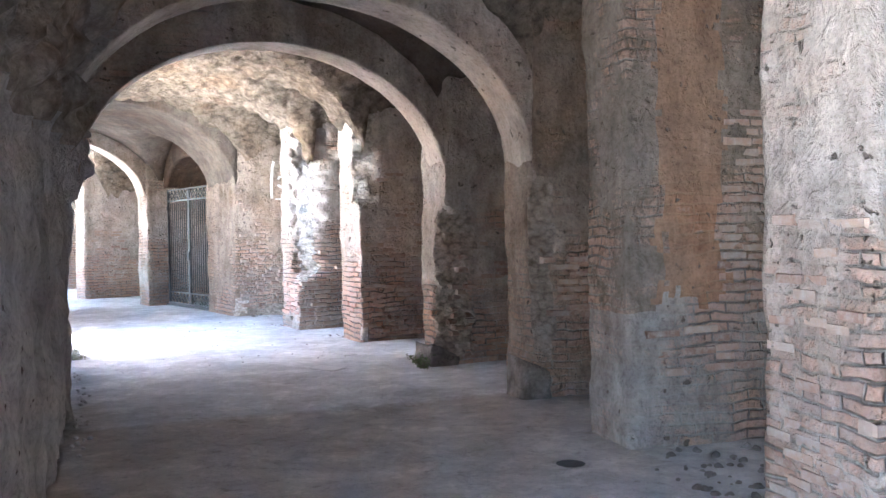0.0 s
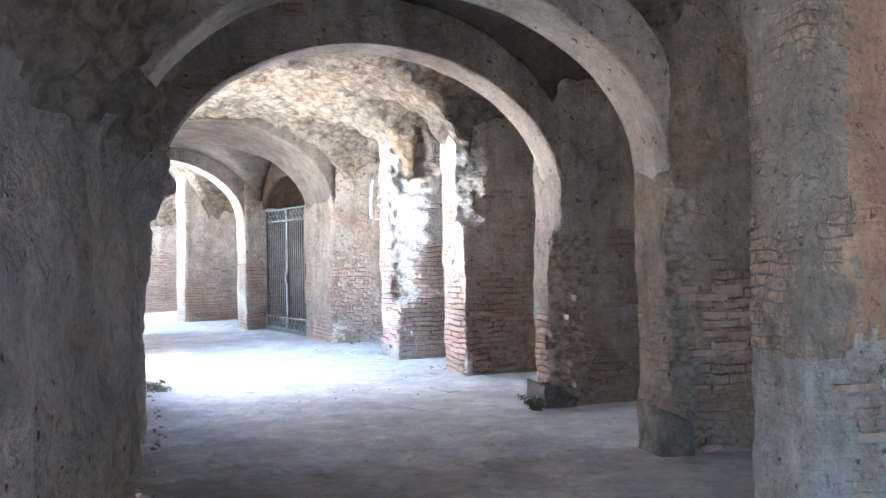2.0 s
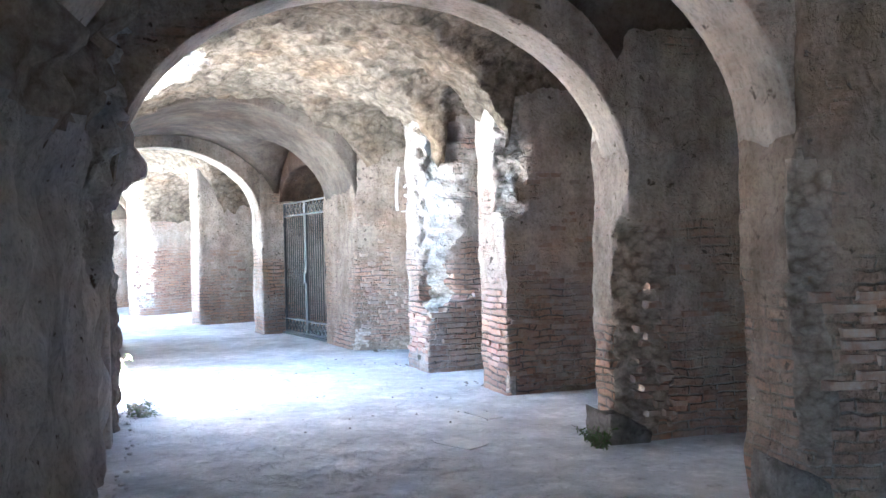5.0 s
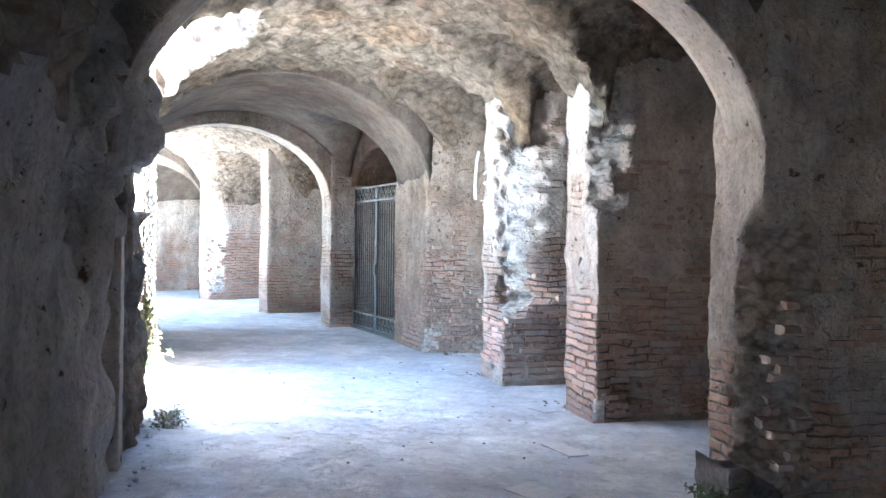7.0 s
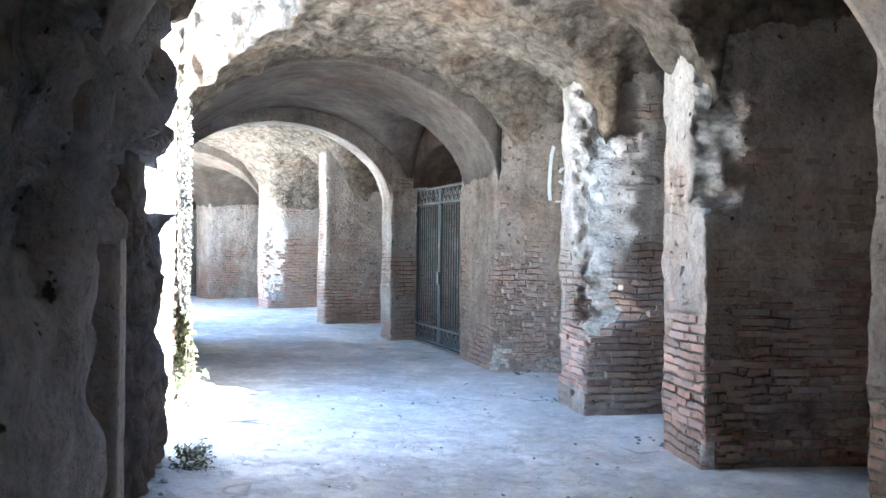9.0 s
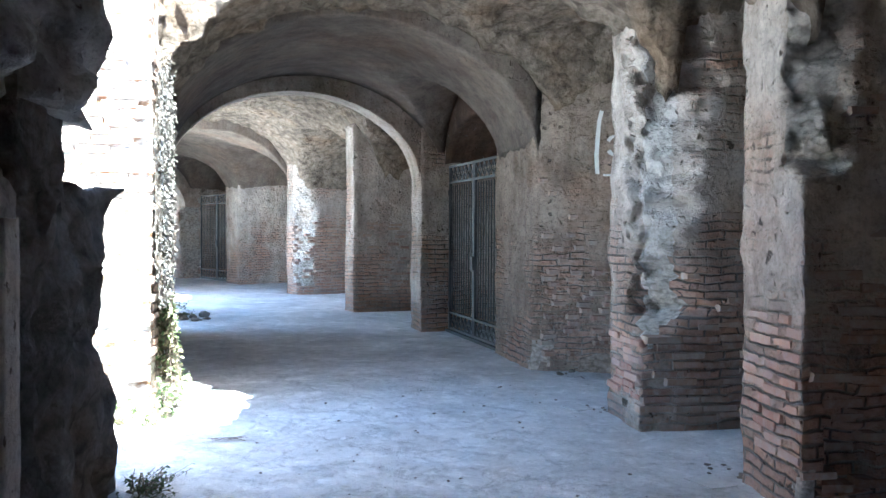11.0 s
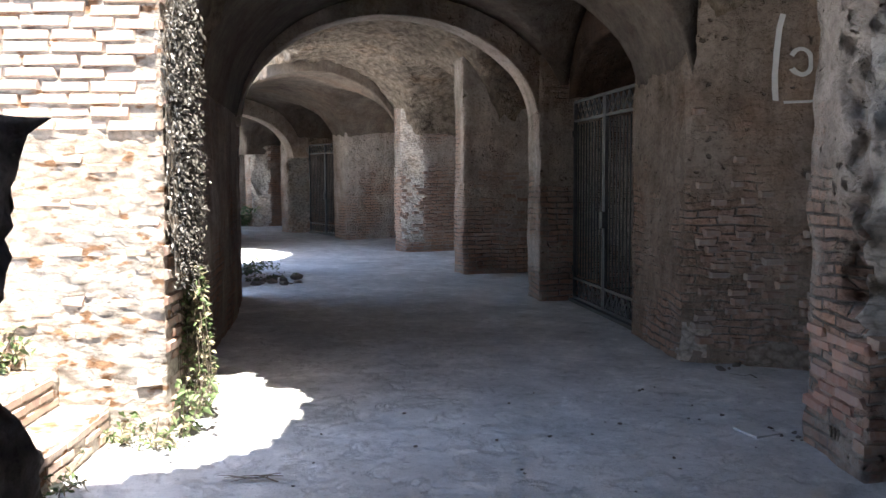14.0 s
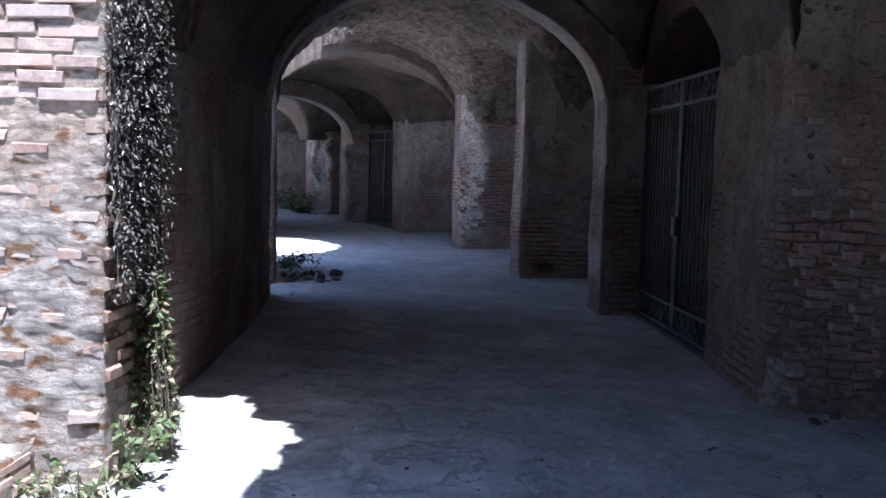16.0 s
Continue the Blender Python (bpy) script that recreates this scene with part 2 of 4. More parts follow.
def mottled(name, a, c, scale=20.0, rough=0.8, metal=0.0, depth=0.004):
    m, n, l, b = nodes(name)
    pos = n.new("ShaderNodeNewGeometry").outputs["Position"]
    f = link_noise(n, l, scale, 6, 0.65, pos)
    l.new(ramp(n, l, f, [(0.35, a), (0.65, c)]), b.inputs["Base Color"])
    b.inputs["Roughness"].default_value, b.inputs["Metallic"].default_value = rough, metal
    bump(n, l, b, f, depth)
    return m


MASONRY = masonry("masonry", 0.57, (0.72, 0.655, 0.59), (0.40, 0.345, 0.30))
# Vault plaster, darkened so its colour carries the shade under gate and middle vaults.
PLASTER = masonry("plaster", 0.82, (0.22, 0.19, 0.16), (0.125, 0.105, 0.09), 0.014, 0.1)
ORANGE = masonry("orange_plaster", 0.66, (0.42, 0.28, 0.19), (0.25, 0.17, 0.125), 0.03, 0.0, 0.4, 1.0)
GREY_FOOT = masonry("grey_foot_plaster", 0.62, (0.50, 0.475, 0.445), (0.28, 0.26, 0.24), 0.05, 0.3, 0.1)
BARE = masonry("bare_brickwork", 0.50, low=0.6)
DARK_BROWN = masonry("dark_brown_plaster", 0.52, (0.36, 0.31, 0.26), (0.19, 0.165, 0.14), 0.045, 0.35, 0.6, 0.9)
BROWN = masonry("brown_plaster", 0.60, (0.47, 0.385, 0.31), (0.25, 0.20, 0.165), 0.045, 0.35, 1.0)
RUBBLE = rubble("rubble", (0.46, 0.39, 0.315), (0.16, 0.125, 0.095), 8.0, 0.07)
OLD_PLASTER = masonry("old_plaster", 0.88, (0.85, 0.835, 0.815), (0.54, 0.525, 0.51), 0.07, 0.0, 0.1, 0.1)
ARCH_PLASTER = masonry("arch_plaster", 0.95, (0.60, 0.55, 0.49), (0.45, 0.40, 0.35), 0.012, 0.0, 0.3)
BROWN_RUBBLE = rubble("brown_rubble", (0.72, 0.62, 0.53), (0.40, 0.315, 0.26), 14.0, 0.07, 0.30, 1.0, 0.25)
PIER_RUBBLE = rubble("pier_rubble", (0.86, 0.81, 0.75), (0.56, 0.50, 0.44), 16.0, 0.05, 0.0, 1.0, 0.2)
LIME = masonry("lime_plaster", 0.86, (0.82, 0.79, 0.75), (0.56, 0.52, 0.475), 0.05, 0.0, 0.15, 0.1)
PALE_RUBBLE = rubble("pale_vault_rubble", (0.74, 0.66, 0.575), (0.36, 0.30, 0.25), 7.0, 0.07, 0.0, 1.0, 0.4)
# Dark brown that puts the shade of deep recesses into the colour.
SHADE_PLASTER = masonry("shade_plaster", 0.8, (0.17, 0.12, 0.09), (0.08, 0.06, 0.05), 0.02, 0.0)
STONE = rubble("broken_stone", (0.48, 0.44, 0.40), (0.23, 0.21, 0.19), 6.0, 0.07)
WHITE_RUBBLE = rubble("lime_rubble", (0.82, 0.77, 0.71), (0.58, 0.49, 0.41), 10.0, 0.045, 0.43, 1.7, 0.35)
EARTH = earth("earth")
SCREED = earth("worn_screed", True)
CLAY = brick_clay("brick_clay")
PALE_CLAY = brick_clay("pale_brick_clay", 0.12)
IRON = mottled("iron", (0.045, 0.045, 0.048), (0.085, 0.08, 0.076), 30, 0.6, 0.1)
LEAF = mottled("leaf", (0.07, 0.11, 0.035), (0.14, 0.19, 0.075), 9, 0.6)
DRY_LEAF = mottled("dry_leaf", (0.24, 0.21, 0.12), (0.38, 0.34, 0.22), 9, 0.8)
DEAD_LEAF = mottled("dead_leaf", (0.10, 0.09, 0.075), (0.21, 0.195, 0.17), 12, 0.85)
# Dead ivy leaves, lightened to put sunlit flecks into the colour.
SUNLIT_LEAF = mottled("sunlit_dead_leaf", (0.36, 0.345, 0.32), (0.55, 0.53, 0.50), 12, 0.85)
TWIG = mottled("twig", (0.10, 0.08, 0.06), (0.20, 0.16, 0.12), 30, 0.9)
PALE_STONE = mottled("pale_stone", (0.60, 0.59, 0.57), (0.74, 0.73, 0.71), 12, 0.85)
CHALK = mottled("chalk", (0.62, 0.60, 0.57), (0.72, 0.70, 0.67), 15, 0.95)


# ---- builders ----
def mesh(name, verts, faces, mat, curve=None):
    """curve: each vertex's s, d, z; it gives the faces a map in metres."""
    me = bpy.data.meshes.new(name)
    me.from_pydata(verts, [], faces)
    me.materials.append(mat)
    me.polygons.foreach_set("use_smooth", [True] * len(me.polygons))
    if curve is not None:
        c = np.array(curve)
        loops = np.empty(len(me.loops), dtype=np.int32)
        me.loops.foreach_get("vertex_index", loops)
        q = c[loops].reshape(-1, 4, 3)
        span = np.ptp(q, axis=1)
        flat_axis = span.argmin(axis=1)
        uv = np.where((flat_axis == 0)[:, None, None], q[:, :, [1, 2]], np.where((flat_axis == 1)[:, None, None], q[:, :, [0, 2]], q[:, :, [0, 1]]))
        me.uv_layers.new(name="UVMap").data.foreach_set("uv", uv.astype(np.float32).ravel())
    return me


def no_hole(s, d):
    return False


def box_grid(s0, s1, d0, d1, low, high, step, push, hole=no_hole):
    """A closed block in the gallery's curve with a fine skin; low(s, d) and high(s, d) are its under and upper side, hole(s, d) is left out."""
    ns, nd = max(1, round((s1 - s0) / step)), max(1, round((d1 - d0) / step))
    zt = [high(s0 + (s1 - s0) * i / 4, d0 + (d1 - d0) * j / 4) - low(s0 + (s1 - s0) * i / 4, d0 + (d1 - d0) * j / 4) for i in range(5) for j in range(5)]
    nz = max(1, round(max(zt) / step))
    index, verts, faces, curve, span = {}, [], [], [], {}

    def v(i, j, k):
        key = (i, j, k)
        if key not in index:
            s, d = s0 + (s1 - s0) * i / ns, d0 + (d1 - d0) * j / nd
            if (i, j) not in span:
                span[i, j] = low(s, d), high(s, d)
            lo, hi = span[i, j]
            z = lo + (hi - lo) * k / nz
            index[key] = len(verts)
            verts.append(push(s, d, z))
            curve.append((s, d, z))
        return index[key]

    solid = [[not hole(s0 + (s1 - s0) * (i + 0.5) / ns, d0 + (d1 - d0) * (j + 0.5) / nd) for j in range(nd)] for i in range(ns)]

    def full(i, j):
        return 0 <= i < ns and 0 <= j < nd and solid[i][j]

    for i in range(ns):
        for j in range(nd):
            if not solid[i][j]:
                continue
            faces.append((v(i, j, 0), v(i, j + 1, 0), v(i + 1, j + 1, 0), v(i + 1, j, 0)))
            faces.append((v(i, j, nz), v(i + 1, j, nz), v(i + 1, j + 1, nz), v(i, j + 1, nz)))
            for k in range(nz):
                if not full(i, j - 1):
                    faces.append((v(i, j, k), v(i + 1, j, k), v(i + 1, j, k + 1), v(i, j, k + 1)))
                if not full(i, j + 1):
                    faces.append((v(i, j + 1, k), v(i, j + 1, k + 1), v(i + 1, j + 1, k + 1), v(i + 1, j + 1, k)))
                if not full(i - 1, j):
                    faces.append((v(i, j, k), v(i, j, k + 1), v(i, j + 1, k + 1), v(i, j + 1, k)))
                if not full(i + 1, j):
                    faces.append((v(i + 1, j, k), v(i + 1, j + 1, k), v(i + 1, j + 1, k + 1), v(i + 1, j, k + 1)))
    return verts, faces, curve


def rough(amp, big=0.03, seed=0.0, shape=None, chunk=0.0):
    """Uneven masonry; shape(s, d, z) first moves a point, for broken corners and holes."""
    off = Vector((seed * 7.3, seed * 3.1, seed * 5.7))

    def push(s, d, z):
        p = at(*(shape(s, d, z) if shape else (s, d, z)))
        q = p + off
        if chunk:
            near, far = noise.voronoi(Vector((q.x * 3.4, q.y * 3.4, q.z * 4.6)))[0][:2]
            a, up = START + s / RADIUS, 1.0
            side = -(d - 1.6) / 2.0 if d > -0.3 else 0.0
            if abs(side) > 0.6:
                up = 0.5
            p = p + Vector((side * math.cos(a), side * math.sin(a), up)) * (chunk * (0.55 - min(1.0, (far - near) * 2.0)) + chunk * 0.5 * noise.noise(q * 2.2))
        return p + noise.noise_vector(q * 0.9) * big + noise.noise_vector(q * 4.0) * amp + noise.noise_vector(q * 11.0) * amp * 0.5
    return push


def block(name, s0, s1, d0, d1, z0, z1, mat, step=0.1, amp=0.012, big=0.03, label="", seed=0.0, shape=None, hole=no_hole, other=None, bare=None, chunk=0.0):
    low = z0 if callable(z0) else (lambda s, d: z0)
    high = z1 if callable(z1) else (lambda s, d: z1)
    push = rough(amp, big, seed, shape, chunk)
    verts, faces, curve = box_grid(s0, s1, d0, d1, low, high, step, push, hole)
    ob = new(name, mesh(name, verts, faces, mat, curve))
    if bare:
        for extra in other if isinstance(other, tuple) else (other,):
            ob.data.materials.append(extra)
        c = np.array(curve)
        mid = c[np.array(faces)].mean(axis=1)
        ob.data.polygons.foreach_set("material_index", [int(bare(*m)) for m in mid.tolist()])
    SKIN[name] = push
    return tagged(ob, label, "wall", kind="structure")


SKIN = {}


def arc(x, centre, half, spring, rise):
    q = (x - centre) / half
    return spring + rise * math.sqrt(max(0.0, 1 - q * q))


# ---- floor ----
def floor_z(p):
    return 0.02 * noise.noise(p * 0.7) + 0.008 * noise.noise(p * 3.0) - 0.01


def floor_mesh():
    verts, faces, curve = [], [], []
    ns, nd = 440, 110
    for i in range(ns + 1):
        for j in range(nd + 1):
            s, d = -8 + 60 * i / ns, -10.5 + 19.5 * j / nd
            p = at(s, d)
            verts.append(p + Vector((0, 0, floor_z(p))))
            curve.append((s, d, 0.0))
    for i in range(ns):
        for j in range(nd):
            a = i * (nd + 1) + j
            faces.append((a, a + nd + 1, a + nd + 2, a + 1))
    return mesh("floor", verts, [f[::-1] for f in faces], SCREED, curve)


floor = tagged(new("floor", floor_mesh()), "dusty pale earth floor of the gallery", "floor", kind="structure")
me = mesh("ground", [(-3000, -3000, -0.06), (3000, -3000, -0.06), (3000, 3000, -0.06), (-3000, 3000, -0.06)], [(0, 1, 2, 3)], EARTH)
ground = tagged(new("ground", me), "dry pale ground around the ruin", "ground", kind="structure")

# ---- radial walls on the inner side ----
FINS = [(-4.6, 0.8, 0.0), (-2.5, 0.8, 0.0), (-0.4, 0.8, 0.0), (1.6, 0.7, 0.0), (3.67, 0.73, 0.0), (5.93, 0.56, -0.09), (7.8, 0.6, -0.3), (10.03, 0.6, -0.36), (12.35, 0.72, -0.22), (14.4, 0.7, -0.08),
        (17.3, 1.45, -0.1), (21.2, 0.55, 0.19), (24.3, 0.5, 0.42), (28.9, 0.7, 0.1), (33.0, 0.9, 0.05), (36.4, 0.9, 0.2), (40.2, 0.8, -0.3), (44.0, 0.8, 0.0)]



def ease(x, a, b):
    q = min(1.0, max(0.0, (x - a) / (b - a)))
    return q * q * (3 - 2 * q)


def broken(s0, front, seed, chips=(), holes=(), tilt=0.0):
    """A pier with pieces of its near corner broken away; chips: from height, to height, size; holes: d, z, half width, half height, depth in its near face."""
    def shape(s, d, z):
        for z0, z1, size in chips:
            w = ease(z, z0 - 0.04, z0 + 0.1) * (1 - ease(z, z1 - 0.08, z1 + 0.08))
            if w > 0:
                n1 = noise.noise(Vector((z * 2.6, seed, 0.5))) * 0.55 + noise.noise(Vector((z * 8.0, seed + 4, s * 7.0))) * 0.35 + noise.noise(Vector((z * 15.0, s * 5.0, seed))) * 0.3
                gap = size * (1 + n1) * w - ((s - s0) + (front - d) * 0.8)
                if gap > 0:
                    s, d = s + gap * 0.61, d - gap * 0.49
                    k = min(1.0, gap / 0.08)
                    s, d = s + 0.055 * k * noise.noise(Vector((z * 13.0, d * 10.0, seed))), d + 0.055 * k * noise.noise(Vector((z * 13.0, s * 10.0, seed + 3)))
        s += tilt * (d + 0.3) * max(0.0, 1 - (s - s0) / 1.2) if d > -2.2 else -tilt * 1.9 * max(0.0, 1 - (s - s0) / 1.2)
        if s < s0 + 0.02:
            for hd, hz, hw, hh, depth in holes:
                if abs(d - hd) < hw and abs(z - hz) < hh:
                    s += depth
        return s, d, z
    return shape


SHAPES = {3.67: dict(holes=[(-0.35, 2.12, 0.06, 0.05, 0.1)]),
          5.93: dict(holes=[(-0.95, 2.42, 0.06, 0.05, 0.1), (-1.32, 2.44, 0.06, 0.05, 0.1)], chips=[(0.0, 0.5, 0.08)]),
          7.8: dict(chips=[(0.35, 1.93, 0.14)], holes=[(-0.78, 2.31, 0.07, 0.06, 0.16)]),
          10.03: dict(chips=[(0.05, 1.72, 0.27)], holes=[(-0.85, 2.32, 0.06, 0.05, 0.16), (-0.62, 0.33, 0.11, 0.1, 0.1)]),
          12.35: dict(chips=[(1.8, 3.4, 0.2), (0.0, 0.2, 0.06)], holes=[(-0.52, 0.3, 0.13, 0.14, 0.1), (-0.42, 2.07, 0.1, 0.08, 0.12)]),
          14.4: dict(chips=[(0.80, 3.4, 0.40), (0.66, 0.82, 0.2)]),
          17.3: dict(chips=[(0.0, 0.35, 0.16)], tilt=0.45),
          24.3: dict(holes=[(-0.02, 0.16, 0.16, 0.14, 0.12)]),
          28.9: dict(chips=[(0.2, 3.4, 0.30)]), 36.4: dict(chips=[(0.0, 3.4, 0.4)]), 40.2: dict(chips=[(0.0, 3.4, 0.4)])}
for n, (s, length, d) in enumerate(FINS):
    near = 3 < s < 18
    shape = broken(s, d, n * 3.7, **SHAPES[s]) if s in SHAPES else None
    chips = SHAPES.get(s, {}).get("chips", ())
    if s == 14.4:
        chips = [(z0, z1, 0.42 * size) for z0, z1, size in chips]

    def bare(cs, cd, cz, s=s, d=d, chips=chips):
        rag = 0.16 * noise.noise(Vector((cd * 4.0, cs * 4.0, cz * 2.0))) + 0.07 * noise.noise(Vector((cd * 13.0, cs * 13.0, cz * 11.0)))
        return any(z0 + rag < cz < z1 + rag and (cs - s) + (d - cd) * 0.8 < size * (0.95 + 2 * rag) for z0, z1, size in chips)

    if s == 14.4:
        corner = bare

        def bare(cs, cd, cz, corner=corner):
            return corner(cs, cd, cz) * (1 if cz < 1.3 + 0.2 * noise.noise(Vector((cd * 5.0, cs * 5.0, 1.0))) else 2)
    if s == 5.93:
        def bare(cs, cd, cz):
            rag = 0.14 * noise.noise(Vector((cd * 3.0, cz * 2.2, 1.0))) + 0.06 * noise.noise(Vector((cd * 14.0, cz * 12.0, 2.0)))
            return 2 if cz < 0.92 + 1.5 * rag else 1 if -0.82 < cd + rag < -0.33 else 0

    block("wall_pier_%d" % (n + 1), s, s + length, -3.6, d, -0.1, 3.4, BARE if s in (28.9, 40.2) else DARK_BROWN if s == 5.93 else BROWN if s in (7.8, 17.3) else MASONRY, 0.045 if near else 0.1,
          0.024 if near else 0.016, label="weathered brick and plaster pier between two bays", seed=n, shape=shape, other=(ORANGE, GREY_FOOT) if s == 5.93 else BROWN_RUBBLE if s in (7.8, 10.03) else (PIER_RUBBLE, LIME) if s == 14.4 else PIER_RUBBLE, bare=bare)
# broken feet of the piers
block("wall_foot_1", 7.76, 8.1, -0.40, -0.15, -0.1, lambda s, d: 0.42 + 0.5 * d + 0.06 * noise.noise(Vector((s * 5, d * 5, 1))), STONE, 0.045, 0.03, label="low broken masonry foot of a pier")
block("wall_foot_2", 9.97, 10.45, -0.5, -0.16, -0.1, lambda s, d: 0.28 + 0.4 * d + 0.05 * noise.noise(Vector((s * 5, d * 5, 1))), STONE, 0.045, 0.035, label="low broken masonry foot of a pier")
block("wall_foot_3", 17.24, 17.9, -2.0, -0.55, -0.1, lambda s, d: 0.13 + 0.16 * noise.noise(Vector((s * 3, d * 3, 5))), BROWN_RUBBLE, 0.05, 0.03, label="crumbled foot of a wall", shape=lambda s, d, z: (s + 0.45 * (d + 0.3), d, z))
for n, (a, b) in enumerate(((-8, 18.75), (21.2, 33.9), (36.4, 52))):
    block("wall_inner_back_%d" % (n + 1), a, b, -4.2, -3.5, -0.1, 4.0, MASONRY, 0.4, label="dark masonry wall behind the inner bays")
for n, a in enumerate((18.75, 33.9)):
    block("wall_passage_%d" % (2 * n + 1), a - 0.5, a, -10, -4.15, -0.1, 4.0, MASONRY, 0.4, label="side wall of a dark radial passage")
    block("wall_passage_%d" % (2 * n + 2), a + 2.45, a + 2.95, -10, -4.15, -0.1, 4.0, MASONRY, 0.4, label="side wall of a dark radial passage")
    block("wall_passage_end_%d" % (n + 1), a - 0.5, a + 2.95, -10.4, -10, -0.1, 4.0, MASONRY, 0.4, label="end wall of a dark radial passage")
    block("ceiling_passage_%d" % (n + 1), a - 0.5, a + 2.95, -10.4, -3.55, 3.4, 4.0, RUBBLE, 0.3, label="vault over a dark radial passage")

# ---- vaults ----
BAYS = [(a[0] + a[1], b[0]) for a, b in zip(FINS, FINS[1:])]


def inner_bay(s, crown=0.0, spring=0.0):
    if not crown:
        crown, spring = (3.66, 3.05) if s < 17 else (3.55, 2.4)
    for a, b in BAYS:
        if a <= s <= b:
            return arc(s, (a + b) / 2, (b - a) / 2 + 0.03, spring, crown - spring)
    return 0.0


# The first, unseen behind the start, is widened to light the near piers.
OPENINGS = [(-3.2, 0.9, 1.9), (12.5, 15.35, 1.68), (22.5, 23.6, 0.0), (25.6, 29.8, 1.7), (39.3, 44.5, 1.7)]      # from s, to s, how far the vault above has fallen in


def outer_bay(s, d):
    for a, b, _ in OPENINGS:
        if a <= s <= b:
            return arc(s, (a + b) / 2, (b - a) / 2, 2.1, 1.35)
    return 0.0


def vault(centre, half, spring, rise):
    def low(s, d):
        z = arc(d, centre, half, spring, rise)
        if d < 1.0:
            z = max(z, inner_bay(s))
        if d < -0.4 and s < 17:
            z = max(z, 3.05)
        if d > 2.2:
            z = max(z, outer_bay(s, d))
        return z
    return low


def ring(centre, half, spring, rise):
    return lambda s, d: arc(d, centre, half, spring, rise)


TOP = 4.05


def fallen(s, d):
    """The parts of the vault that have fallen in, over the openings of the outer wall."""
    rag = 0.22 * noise.noise(Vector((s * 1.7, d * 1.7, 3.0))) + 0.16 * noise.noise(Vector((s * 5.0, d * 5.0, 8.0)))
    for a, b, gap in OPENINGS:
        if gap == 0:
            continue
        c, h = (a + b) / 2 + 0.58, (b - a) / 2 + 0.35
        if ((s - c) / h) ** 2 + ((d - 4.2) / gap) ** 2 + rag < 1:
            return True
    return False


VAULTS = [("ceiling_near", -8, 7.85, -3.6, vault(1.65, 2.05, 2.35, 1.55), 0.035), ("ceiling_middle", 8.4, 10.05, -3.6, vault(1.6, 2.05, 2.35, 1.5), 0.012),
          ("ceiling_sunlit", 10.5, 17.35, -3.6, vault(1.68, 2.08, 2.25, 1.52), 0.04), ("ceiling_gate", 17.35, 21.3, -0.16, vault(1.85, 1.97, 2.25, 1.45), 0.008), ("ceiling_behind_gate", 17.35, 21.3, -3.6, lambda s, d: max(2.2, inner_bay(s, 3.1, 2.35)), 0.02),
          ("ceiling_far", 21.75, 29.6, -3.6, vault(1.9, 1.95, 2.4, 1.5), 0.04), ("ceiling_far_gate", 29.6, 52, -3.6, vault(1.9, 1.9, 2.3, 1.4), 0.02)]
# Behind the gate the lunette's shade is put into the vault's dark colour.
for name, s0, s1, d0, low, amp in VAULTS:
    block(name, s0, s1, d0, -0.18 if "behind" in name else 4.15, low, TOP, SHADE_PLASTER if "behind" in name else PLASTER if "gate" in name or "middle" in name else RUBBLE, 0.055 if "sunlit" in name else 0.08 if s0 < 8 else 0.1, amp, label="rough rubble vault over the gallery", hole=fallen, chunk=0.0 if "gate" in name or "middle" in name else 0.07)
RINGS = [("wall_arch_1", 7.86, 8.4, -0.5, 3.7, ring(1.6, 1.92, 1.95, 1.48)), ("wall_arch_2", 10.04, 10.5, -0.5, 3.7, ring(1.47, 1.87, 2.0, 1.4)),
         ("wall_arch_3", 21.3, 21.75, -0.5, 4.0, ring(2.0, 1.82, 2.15, 1.32)), ("wall_arch_4", 36.4, 36.9, -0.3, 4.0, ring(2.1, 1.9, 2.1, 1.2))]
for name, s0, s1, d0, d1, low in RINGS:
    block(name, s0, s1, d0, d1, low, 4.02, ARCH_PLASTER, 0.06, 0.008, 0.02, label="plastered arch across the gallery", other=MASONRY,
          bare=lambda cs, cd, cz, s0=s0: cs < s0 + 0.01)

